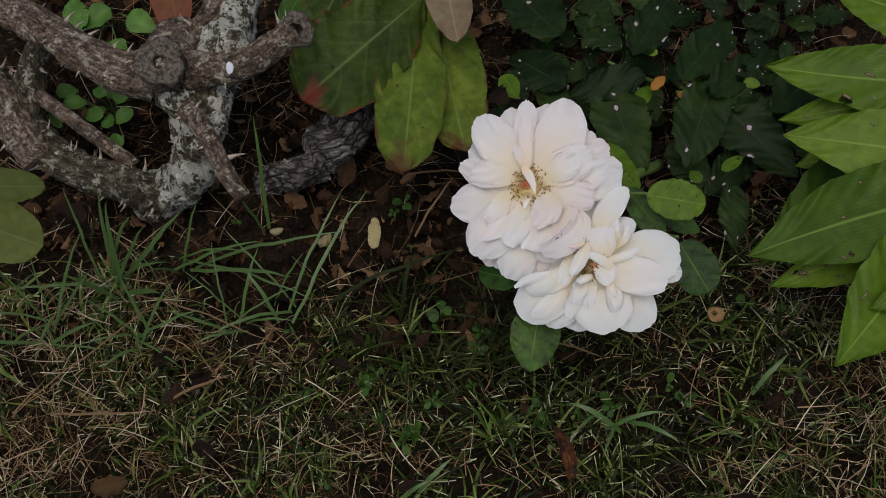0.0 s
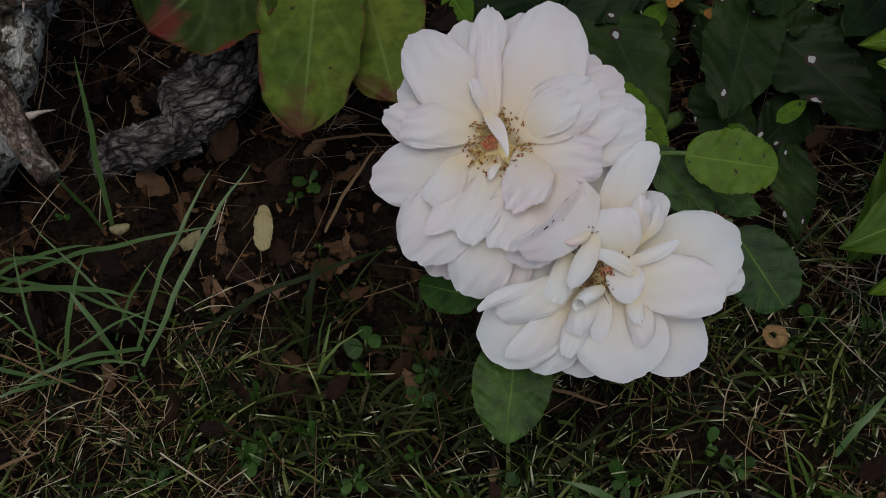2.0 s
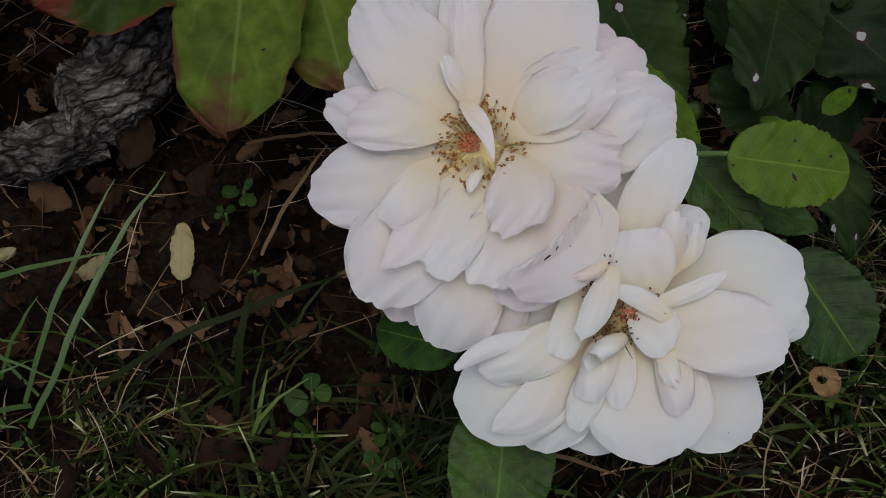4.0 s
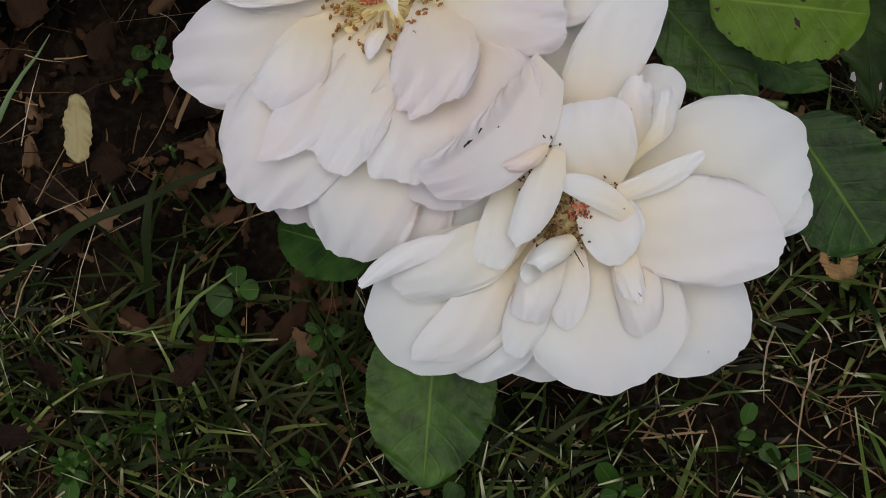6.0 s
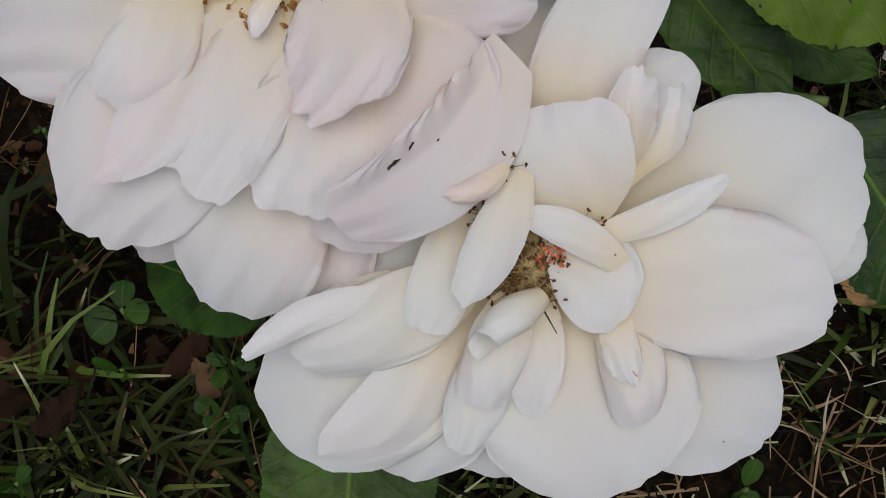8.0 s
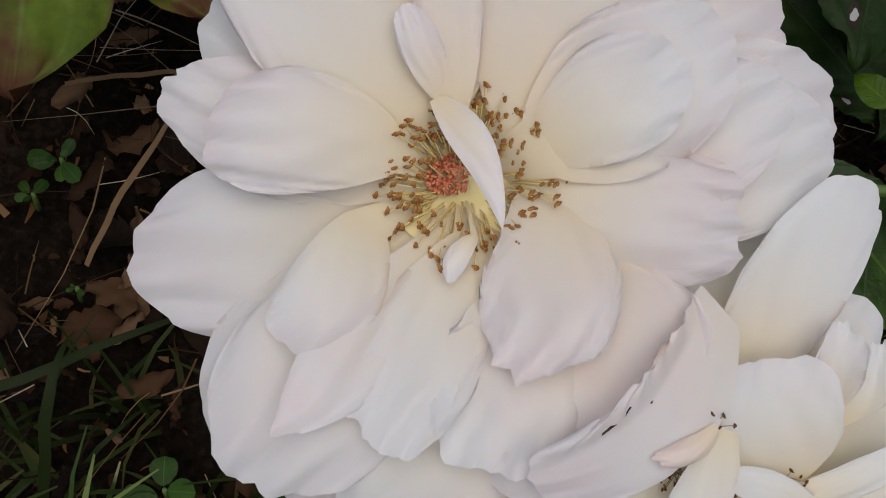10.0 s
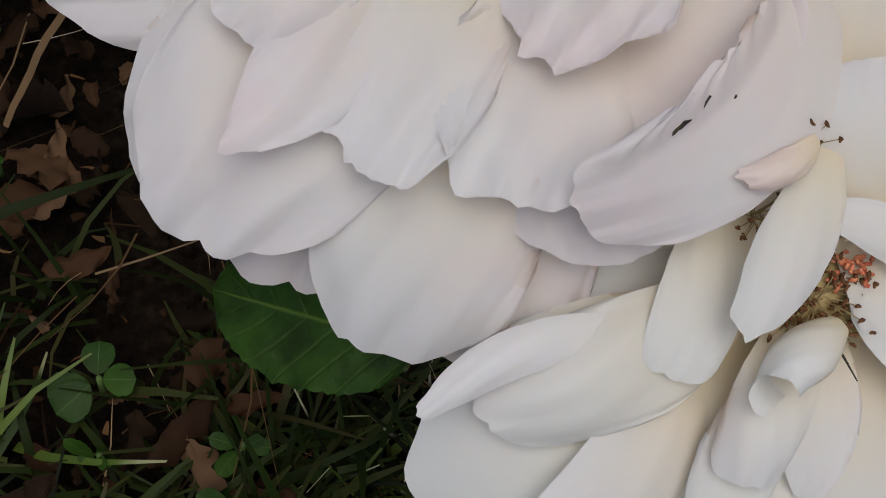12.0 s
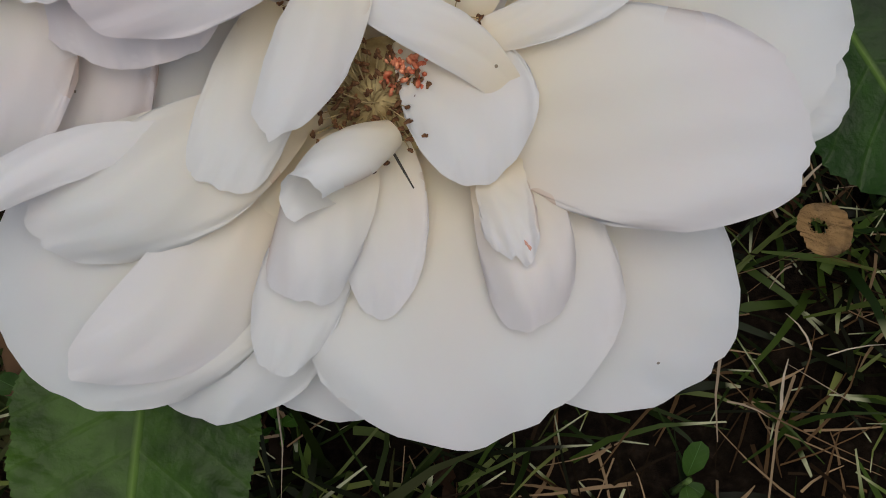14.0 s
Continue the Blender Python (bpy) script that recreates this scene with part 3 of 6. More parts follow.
def patch(grid, s, q, s0, q0, rs, rq, turn, seed, material=None, lift=0.24):
    """A small ragged patch that lies on a sheet, round the place (s0, q0)."""
    verts, faces, n = [], [], 18
    for i in range(4):
        for j in range(n):
            a = 2 * math.pi * j / n
            f = i / 3 * (1 + 0.28 * math.sin(2 * a + seed) + 0.2 * math.sin(5 * a + seed * 3))
            x, y = math.cos(a) * f, math.sin(a) * f
            ps = s0 + (x * math.cos(turn) - y * math.sin(turn) * 0.4) * rs
            pq = q0 + (x * math.sin(turn) + y * math.cos(turn) * 0.4) * rq
            fi = np.interp(ps, s, np.arange(len(s)))
            fj = np.interp(pq, q, np.arange(len(q)))
            a0, b0 = min(int(fi), len(s) - 2), min(int(fj), len(q) - 2)
            u, v = fi - a0, fj - b0
            p = grid[a0, b0] * (1 - u) * (1 - v) + grid[a0 + 1, b0] * u * (1 - v) + grid[a0, b0 + 1] * (1 - u) * v + grid[a0 + 1, b0 + 1] * u * v
            verts.append((p + np.array([0, 0, lift - 0.16 * (i / 3) ** 2])) / 1000)
    for i in range(3):
        for j in range(n):
            a, b = i * n + j, i * n + (j + 1) % n
            faces.append((a, b, b + n, a + n))
    return mesh_of("torn_spot", verts, faces, material or HOLE_SHADE)


def tube(name, pts, radii, material, ring=10, steps=6, rough=0.0, seed=0, cap=True, grain=60.0):
    """A round stem through the points, with its radius going from point to point and a rough skin."""
    P, R = np.array(pts, float), np.array(radii, float)
    n = (len(P) - 1) * steps + 1
    t = np.linspace(0, len(P) - 1, n)
    ext = np.concatenate([[2 * P[0] - P[1]], P, [2 * P[-1] - P[-2]]])
    i = np.minimum(t.astype(int), len(P) - 2)
    f = (t - i)[:, None]
    a, b, c, e = ext[i], ext[i + 1], ext[i + 2], ext[i + 3]
    line = 0.5 * (2 * b + (c - a) * f + (2 * a - 5 * b + 4 * c - e) * f ** 2 + (3 * b - a - 3 * c + e) * f ** 3)
    rad = np.interp(t, np.arange(len(P)), R)
    tang = np.gradient(line, axis=0)
    tang /= np.linalg.norm(tang, axis=1, keepdims=True)
    ref = np.array([0.3, 0.5, 0.81])
    verts, faces = [], []
    for k in range(n):
        u = np.cross(tang[k], ref)
        u /= np.linalg.norm(u)
        v = np.cross(tang[k], u)
        for j in range(ring):
            w = 2 * math.pi * j / ring
            way = u * math.cos(w) + v * math.sin(w)
            r = rad[k]
            if rough:
                q = line[k] + way * rad[k]
                r *= 1 + rough * (noise.noise(Vector(q) * grain + Vector((seed, 0, 0))) + 0.55 * noise.noise(Vector(q) * grain * 3.2) + 0.3 * noise.noise(Vector(q) * grain * 8.0))
            verts.append(line[k] + way * r)
    for k in range(n - 1):
        for j in range(ring):
            a, b = k * ring + j, k * ring + (j + 1) % ring
            faces.append((a, b, b + ring, a + ring))
    if cap:
        faces.append(tuple(range(ring))[::-1])
        faces.append(tuple(range((n - 1) * ring, n * ring)))
    run = np.concatenate([[0], np.cumsum(np.linalg.norm(np.diff(line, axis=0), axis=1))]) * 100
    girth = 2 * math.pi * float(np.mean(R)) * 100
    uvs = np.stack([np.repeat(run, ring), np.tile(np.abs(np.linspace(-1, 1, ring, endpoint=False)) * girth / 2, n)], 1)
    return mesh_of(name, verts, faces, material, uvs)


def anther_mesh(seed, material, size):
    """A bean-shaped anther of two lobes."""
    r = np.random.RandomState(seed)
    bm = bmesh.new()
    for k in (-1, 1):
        m = Matrix.Translation((k * 0.00013, k * 0.00008, 0)) @ Euler((r.rand() * 3, r.rand() * 3, r.rand() * 6)).to_matrix().to_4x4() @ Matrix.Diagonal((0.00066 * size, 0.00029 * size, 0.00027 * size, 1))
        bmesh.ops.create_icosphere(bm, subdivisions=1, radius=1.0, matrix=m)
    for f in bm.faces:
        f.smooth = True
    me = bpy.data.meshes.new("anther")
    bm.to_mesh(me)
    bm.free()
    me.materials.append(material)
    return me


def stamen_meshes(length, lean, seed, material, tip, size):
    """A fine filament, its anther, and the place of the anther on it."""
    pts = [(0, 0, 0), (lean * 0.35 * length, 0.05 * length, 0.55 * length), (lean * length, 0.02 * length, length)]
    return tube("stamen", pts, [0.00014, 0.00011, 0.00009], material, 5, 3), anther_mesh(seed, tip, size), pts[2]


STAMENS, FADED_STAMENS = [[stamen_meshes(0.0042 + 0.0011 * (k % 3), 0.5 + 0.2 * (k % 4), 40 + k, m, tip, size) for k in range(8)] for m, tip, size in ((FILAMENT, ANTHER, 0.88), (FADED_FILAMENT, OLD_ANTHER, 1.15))]


def stamen_ring(rose, centre, inner, outer, count, height, seed, squash=1.0, arc=(0, 360), short=1.0):
    r = random.Random(seed)
    for k in range(count):
        a = radians(r.uniform(*arc))
        d = inner + (outer - inner) * r.random() ** 0.7
        p = (Vector(centre) + Vector((math.cos(a) * d, math.sin(a) * d * squash, height + r.uniform(-1.2, 0.6)))) / 1000 - Vector(rose.o) / 1000
        filament, anther, end = r.choice(STAMENS if rose is rose_a else FADED_STAMENS)
        ob = part("stamen", filament, rose.ob)
        part("anther", anther, ob, "brown anther").location = end
        p = p - (Vector((math.cos(a), math.sin(a), 0)) * 0.0026 + Vector((0, 0, 0.0046))) * short
        ob.matrix_local = Matrix.Translation(p) @ Euler((0, r.uniform(-0.15, 0.25), a + r.uniform(-0.35, 0.35)), "XYZ").to_matrix().to_4x4() @ Matrix.Diagonal((short, short, short, 1))


def pistil(rose, centre, radius, count, seed):
    """The knot of coral stigmas in the middle."""
    r = random.Random(seed)
    bm = bmesh.new()
    for k in range(count):
        a, d = r.uniform(0, 6.283), radius * r.random() ** 0.55
        p = Vector((centre[0] + math.cos(a) * d, centre[1] + math.sin(a) * d * 0.85, centre[2] + (1 - d / radius) * 1.4 + r.uniform(-0.4, 0.4))) - Vector(rose.o)
        bmesh.ops.create_icosphere(bm, subdivisions=1, radius=1.0, matrix=Matrix.Translation(p / 1000) @ Euler((r.random() * 3, r.random() * 3, r.random() * 6)).to_matrix().to_4x4() @ Matrix.Diagonal((0.00055, 0.00026, 0.00024, 1)))
    me = bpy.data.meshes.new("pistil")
    for f in bm.faces:
        f.smooth = True
    bm.to_mesh(me)
    bm.free()
    me.materials.append(STIGMA)
    part("pistil", me, rose.ob, "coral red cluster of stigmas")


def heart(rose, centre, rx, ry, depth, material=None):
    """The shallow yellow bowl that carries the stamens."""
    verts, faces, n = [], [], 24
    for i in range(7):
        f = i / 6
        for j in range(n):
            a = 2 * math.pi * j / n
            verts.append(((centre[0] - rose.o[0] + math.cos(a) * rx * f) / 1000, (centre[1] - rose.o[1] + math.sin(a) * ry * f) / 1000, (centre[2] - rose.o[2] + depth * f * f + 0.2 * math.sin(a * 5) * f) / 1000))
    for i in range(6):
        for j in range(n):
            a, b = i * n + j, i * n + (j + 1) % n
            faces.append((a, b, b + n, a + n))
    part("receptacle", mesh_of("receptacle", verts, faces, material or HEART), rose.ob, "olive brown heart of the bloom" if material else "pale yellow heart of the bloom")


rose_a = Rose("fully open white rose with blush petals and brown-tipped stamens", (3, 0, -8), BLUSH_PETAL, (2.9, 0.3, -7))
rose_b = Rose("overblown white rose with loose curled petals, fading at its heart", (38, -40, -10), PETAL, (36.3, -41.2, -9))

# upper bloom, outermost petals first
A = rose_a
petal(A, (-3.1, 6.4, -4), (-29.1, 21.2, -11), 21.9, 1, 1)
petal(A, (0.8, 7.6, -4), (-10.1, 41.5, -11), 20.9, 1, 1)
petal(A, (3.8, 7.7, -4), (11.2, 44.8, -12), 21.9, 1, 1)
petal(A, (7.8, 5.9, -4), (33.6, 31.5, -12), 27.9, 1, 1)
petal(A, (11, 3, -4), (42.4, 24.1, -10), 21.9, 1, 1)
petal(A, (13.1, 0, -4), (50.2, 12.8, -10), 23.9, 1, 1)
petal(A, (19.5, -1.6, -3), (49.8, 8.3, -9), 20, 1.5, 1)
petal(A, (16.5, -0.9, -2), (42.4, 13, -5), 17.1, 2, 1)
petal(A, (-3.1, -5.2, -5), (-37.4, -12.0, -7), 22.6, 2.5, -1.5, 0, 2, peak=0.5, shoulder=0.6, nicks=4, jag=0.03)
petal(A, (-2.1, 1.8, -4), (-34.1, 10.2, -6), 16.5, 2, -1, 1, 2)
petal(A, (-0.7, -12.2, -8), (-16.3, -41.8, -11), 24.5, 1, 0, 0, 2)
petal(A, (-2.8, -11.3, -5), (-25.8, -34.8, -7), 25.6, 3.5, -1, 0, 3)
petal(A, (4.6, -23.2, -1.5), (-5.4, -48.1, -6), 21.4, 3.5, -1.5, 0, 2)
petal(A, (9.1, -24.7, -2), (4.9, -49.9, -8), 18.4, 1.5, -1, 0, 2)
# middle petals
petal(A, (10.7, 6.6, -2), (21.1, 46, -5), 27, 2, 1, -1, peak=0.5, shoulder=0.58)
petal(A, (-3.8, 7.3, -2), (-25.4, 35.2, -3), 21.8, 2.5, -1, 0, 1, peak=0.5, shoulder=0.6)
petal(A, (0.3, 9.1, -2), (-0.7, 45.1, -5), 14.5, 2.0, -1)
petal(A, (1.1, 8.3, 0), (-1.1, 36, 0), 8.51, 2.0, -1.4)
petal(A, (-0.3, 9.9, 0), (-5.2, 20.1, 2), 5.03, 1.0, -1)
petal(A, (-5.5, 3.8, -1), (-28, 3.9, 0), 15, 3, -2.5, -1.5, 2, shoulder=0.6)
petal(A, (-8.6, -5.4, -2), (-17.4, -19.8, 3.0), 11.4, 3.0, -2.6, 1.0, 2.5, peak=0.5, shoulder=0.7, blunt=2.6, foot=0.5, ruffle=0.3)
petal(A, (-0.6, -9, -4), (-23.6, -36.7, -2.5), 24.0, 4, -1, 0, 3, shoulder=0.6)
petal(A, (12.0, -3.6, -3), (36.4, -3.6, -1), 16.5, 2.5, -1, 0, 1.5, peak=0.62, blunt=3.0, shoulder=0.72, ruffle=0.8, jag=0.035, nicks=3)
petal(A, (11.6, 4.2, -1), (33.6, 19.2, -1), 20.3, 2, -1, 0, 1, peak=0.5, shoulder=0.55, nicks=3)
petal(A, (12.1, 4.7, -1), (27.5, 15.6, 2), 14.8, 2.5, -1.5)
# front petals of the lower half
petal(A, (11.9, -14.2, -6), (15.6, -38.7, 0), 23.3, 3, -2, 0, 1)
petal(A, (11, -12.5, -3), (25.1, -28.9, 4.5), 28.9, 2.2, -1, 0, 0, shoulder=0.62, ruffle=0.4, roll=0.5, ripple=0.25)
petal(A, (13.0, -12.0, -1), (5.6, -34.2, 4.8), 20.5, 2.0, -1.0, 0, 1, tilt=1.4, shoulder=0.55, blunt=1.9, jag=0.07, ruffle=0.9, nicks=6, pleat=2)
petal(A, (33.2, -13.6, 1.6), (11.4, -34.4, 6.2), 12.4, 4.2, 0.5, 4.2, 0.6, tilt=-2.6, foot=0.55, peak=0.4, ruffle=0.08, blunt=2.6, shoulder=0.7, nu=56, nv=40, frill=0.6, nicks=0, pale=0.4, pleat=0.3, ripple=0.2, holes=((0.68, -0.66, 1.0, 0.7, 0.15), (0.58, -0.72, 0.6, 0.45, 0.6), (0.47, -0.45, 0.35, 0.35, 0.2)))
petal(A, (13.4, -1.0, -3), (9.0, -21.4, 6.6), 16.0, 2.4, -0.8, 2.0, 1, tilt=3.4, peak=0.6, foot=0.45, shoulder=0.6, nicks=7, jag=0.08, ruffle=0.9, pleat=2)
petal(A, (0.6, -8.2, -2.6), (-18.6, -29.4, 4.0), 13.0, 1.6, -0.8, 0.8, 1, peak=0.7, foot=0.5, shoulder=0.34, blunt=1.6, jag=0.04, ruffle=0.4, nicks=3, pleat=1.6)
petal(A, (5.4, -8.0, -2.4), (-7.4, -31.2, 3.6), 15.5, 1.8, -0.6, -0.6, 1, tilt=1.0, peak=0.75, foot=0.55, shoulder=0.62, blunt=2.0, jag=0.05, ruffle=0.4, nicks=4, pleat=1.6)
petal(A, (-0.9, 9.6, 1), (6.8, -5.2, 6), 5.24, 3.5, -1.2, 1.3, 0, peak=0.45, foot=0.35, blunt=1.3, shoulder=0.2, ruffle=0.1, jag=0.01)
petal(A, (4.1, -6.3, 0), (1.1, -11.6, 2), 2.93, 1.5, -1.2, -0.6, 0, ruffle=0.1)
heart(A, (2.9, 0.3, -5.4), 9.5, 9.2, 1.8)
pistil(A, (0.9, 0.9, -3.2), 2.9, 130, 3)
stamen_ring(A, (3.2, -0.2, -3), 4.2, 8.2, 260, 1.0, 5)

# lower bloom
B = rose_b
petal(B, (66, -38.3, -12), (83.2, -40.1, -16), 12.2, 0.5, 0)
petal(B, (47.4, -35.7, -7.5), (82.1, -29.5, -12), 28.6, 2.5, -1, 0, 2, jag=0.03, nicks=10)
petal(B, (46.9, -49.1, -8), (68.5, -67.7, -12), 24.5, 1.5, 0, 0, 1)
petal(B, (33.6, -56, -10), (27.1, -71.7, -13), 20.8, 1, 0)
petal(B, (39.7, -44.9, -6), (47.0, -72.6, -4), 30.6, 3, -1.5, 0, 2.5, peak=0.6)
petal(B, (42.5, -39.9, -2.5), (74.9, -45.2, -2.5), 20.4, 3, -1.5, 0, 2, peak=0.6, blunt=2.6, jag=0.035, nicks=8, pleat=2)
petal(B, (28.9, -45.8, -6), (0.3, -65.8, -8), 26.5, 3, -1, 0, 3)
petal(B, (29.7, -48.9, -6), (15.9, -70.7, -9), 20.1, 2.5, -1, 0, 2)
petal(B, (36.7, -26, -6), (52.4, 2.3, -4), 13.4, 2, 1.5, 1, 0, peak=0.55)
petal(B, (35.1, -25, -9), (44.2, -1.4, -12), 18.3, 0.5, 1)
petal(B, (45.7, -23.3, -9), (57.3, -14.3, -11), 11.4, 1, 0)
petal(B, (35, -37.3, -8), (11.6, -39.7, -7), 17.8, 1, 0.5)
petal(B, (35, -35, -8), (24.2, -26.5, -6), 14.7, 1, 0.5)
petal(B, (36.6, -36.6, -8), (43.3, -24.2, -7), 15.5, 1, 0.5)
petal(B, (37.5, -42.9, -9), (33.7, -62.4, -9), 20.3, 1, 0.5)
petal(B, (15.0, -44.6, -2), (-2, -52.6, 1), 4.6, 1.4, -2.5, -1.2, 0, pale=0.7, peak=0.4, foot=0.6, shoulder=0.5, blunt=1.7, ruffle=0.3, jag=0.05)
petal(B, (28.6, -41.9, -4), (4.6, -53.0, -2.2), 12.2, 3.5, -4.5, 1, 3.5, peak=0.5, shoulder=0.6, blunt=2.6)
petal(B, (27.0, -45.6, -7), (7.6, -66.4, -4.0), 12.5, 3, -3.4, 3.8, 0, tilt=-1.8, peak=0.5, foot=0.5, shoulder=0.5, blunt=1.9, ruffle=0.4)
petal(B, (32.8, -47.8, -4), (26.1, -66.2, -3), 8.56, 2, -1.5, 0, 1)
petal(B, (33.5, -45.2, -2), (28.7, -59, 0), 8.11, 2.5, -3.2, 0, 1.5, peak=0.4, foot=0.6, blunt=3.5, shoulder=0.72, ruffle=0.25)
scroll(B, (37.2, -44.7, -1), (29.1, -50.1, 5), 3.16, 0.74)
petal(B, (36.9, -44.5, -3), (36.1, -60.9, -3), 7.87, 1.5, 1, 0, 0, peak=0.5)
petal(B, (47.0, -47.3, -3), (49.8, -61.8, -1), 8.6, 3, -3.0, 0.8, 2.0, peak=0.5, foot=0.7, blunt=2.4, shoulder=0.6, ruffle=0.3)
petal(B, (46.6, -47.0, -1), (48.6, -55.4, 1.2), 5.0, 1.4, -1.8, -0.3, 0, foot=0.8, blunt=2.2, shoulder=0.6, ruffle=1.2, jag=0.10, pleat=6, holes=((0.82, 0.35, 0.7, 0.4, 0.6),), mark=ROSE_SCAR)
petal(B, (39.4, -35.3, -2), (45.7, -48.4, 1), 12, 2.5, -1.5, 1.5, 0.5)
petal(B, (48.6, -41.8, 0), (33.7, -33.2, 3), 5.07, 2, -1, -1.5, 0, ruffle=0.2)
petal(B, (42.3, -36.6, 0), (60.3, -29.1, 0), 4.55, 1.5, -1, -1, 0)
petal(B, (48.0, -27.5, -3), (48.8, -15.5, 0), 6.6, 2, 4.5, 0.6, 0, peak=0.5, blunt=2.6, shoulder=0.6, jag=0.08, ruffle=0.9, pleat=5)
petal(B, (50.2, -27.9, -3), (53.4, -17.4, -1), 5.2, 1.5, 4.0, -1, 0, peak=0.5, shoulder=0.5, jag=0.10, ruffle=1.0, pleat=6)
petal(B, (45.6, -26.4, -2), (46.6, -20.6, 1.4), 3.4, 1.2, 2.6, 0.6, 0, peak=0.5, jag=0.10, ruffle=0.8, pleat=6, skin=ROSY_PETAL)
petal(B, (41.6, -35.3, -1), (40.2, -19.4, 2), 16.0, 3, 1.5, 0.6, 0, peak=0.5, blunt=3.2, shoulder=0.62)
petal(B, (27.4, -33.0, -3), (21.6, -49.2, -0.8), 8.6, 1.5, -1, 0.4, 0, peak=0.5, foot=0.55, blunt=2.6, shoulder=0.74)
petal(B, (34.9, -26.6, 2), (26.4, -45.0, 3.8), 7.0, 3.0, -2.4, 0.8, 0, peak=0.55, foot=0.22, ruffle=0.25, blunt=1.7, shoulder=0.6, jag=0.05)
petal(B, (32.6, -27.4, 4.6), (25.0, -31.0, 6.8), 3.2, 1.6, -2.6, 0.8, 0.6, ruffle=0.8, jag=0.08, peak=0.5, pleat=4, skin=ROSY_PETAL)
heart(B, (36.7, -40.9, -1.2), 5.6, 5.4, -2.6, FADED_HEART)
pistil(B, (38.9, -39.2, -0.9), 2.6, 70, 8)
stamen_ring(B, (35.5, -41.6, -0.6), 0.2, 3.9, 170, 0.0, 9, 1.1, short=0.6)
stamen_ring(B, (29.6, -34.2, -0.4), 0.2, 1.8, 26, 0.0, 10, short=0.5)
stamen_ring(B, (32.2, -28.0, 3.9), 0.2, 1.3, 12, 0.0, 11, short=0.5)
stamen_ring(B, (42.5, -34.6, 0.8), 0.2, 1.6, 18, 0.0, 12, short=0.5)


def needle(a, b, label):
    """A thin dark needle lying in a bloom."""
    m = BLOOM
    pts = [m @ (Vector(a) / 1000), m @ ((Vector(a) + Vector(b)) / 2000 + Vector((0, 0, 0.0003))), m @ (Vector(b) / 1000)]
    tagged(new("dark_needle", tube("dark_needle", pts, [0.00012, 0.00012, 0.00006], NEEDLE, 5, 4)), label, "needle", "dark needles in the bloom")


needle((36.6, -44.8, -1), (39.1, -49.1, 0), "thin dark needle lying below the stamens of a rose")
needle((34.2, -25.5, 3), (31.5, -29.1, 2), "thin dark needle caught behind a white petal")

# ---- leaves ----
FACE = np.array([0.0, -0.42, 0.907])


def leaf_grid(base, tip, width, sag=0.05, fold=0.15, roll=0.0, e1=0.6, e2=0.8, serr=0.0, teeth=16, curl=0.0, wave=0.02, seed=0, rows=44, cols=15, bend=0.0, rag=0.04):
    base, tip = np.array(base, float), np.array(tip, float)
    axis = tip - base
    size = np.linalg.norm(axis)
    ax = axis / size
    side = np.cross(ax, FACE)
    side /= np.linalg.norm(side)
    up = np.cross(side, ax)
    c, s_ = math.cos(radians(roll)), math.sin(radians(roll))
    side, up = side * c + up * s_, up * c - side * s_
    s = np.linspace(0, 1, rows)
    q = np.linspace(-1, 1, cols)
    S, Q = np.meshgrid(s, q, indexing="ij")
    prof = s ** e1 * (1 - s) ** e2
    prof = prof / prof.max()
    half = width / 2 * (0.02 + 0.98 * prof)
    H = half[:, None] * (1 + serr * np.abs(Q) ** 3 * (2 * ((S * teeth) % 1.0) - 1) + rag * wobble(S * 6 + np.sign(Q) * 3, seed) + rag * 0.5 * wobble(S * 19 + np.sign(Q) * 3, seed + 8))
    up_h = fold * np.abs(Q) * H - sag * size * S ** 2 + wave * size * wobble(S * 7 + Q * 1.5, seed + 1) * np.abs(Q) ** 1.5 - curl * H * Q ** 2
    G = base + axis * S[..., None] + side * (Q * H + bend * size * 4 * S * (1 - S))[..., None] + up * up_h[..., None]
    return G, np.stack([S, Q * 0.5 + 0.5], 2), S, Q, size


def leaf(parent, base, tip, width, material, label="", name="leaf", holes=(), thick=0.0003, blots=(), **shape):
    G, uv, S, Q, size = leaf_grid(base, tip, width, **shape)
    gaps = None
    if holes:
        gaps = np.zeros((G.shape[0] - 1, G.shape[1] - 1), bool)
        for hs, hq, hr in holes:
            gaps |= np.hypot((S[:-1, :-1] - hs) * size, (Q[:-1, :-1] - hq) * width / 2) < hr * (1 + 0.35 * wobble(S[:-1, :-1] * 70 + Q[:-1, :-1] * 9, 5))
    o = np.array(parent.matrix_world.translation) if parent else np.zeros(3)
    made = part(name, shell(name, G - o, uv, material, thick, gaps), parent, label)
    for k, (bs, bq, long, wide, turn) in enumerate(blots):
        for f, tone, lift in ((1.0, BROWN_RIM, 0.55), (0.62, DEAD_TISSUE, 0.75)):
            spot = patch((G - o) * 1000, S[:, 0], Q[0], bs, bq, f * long / size / 1000, f * wide / width / 500, turn, k * 5 + int(bs * 90), tone, lift)
            part("dead_spot", spot, made, "dark brown rim of a dead spot" if f == 1.0 else "papery grey dead tissue")
    return made


# the branch that carries the two blooms
branch = thing("rose_branch", "green rose branch with oval leaves under the white blooms", "rose branch", m=pose(0.06, 0.05, 0.0))


def stem_part(parent, pts, radii, material, name="stem", label="", **kw):
    o = np.array(parent.matrix_world.translation)
    return part(name, tube(name, [np.array(p) - o for p in pts], radii, material, **kw), parent, label)


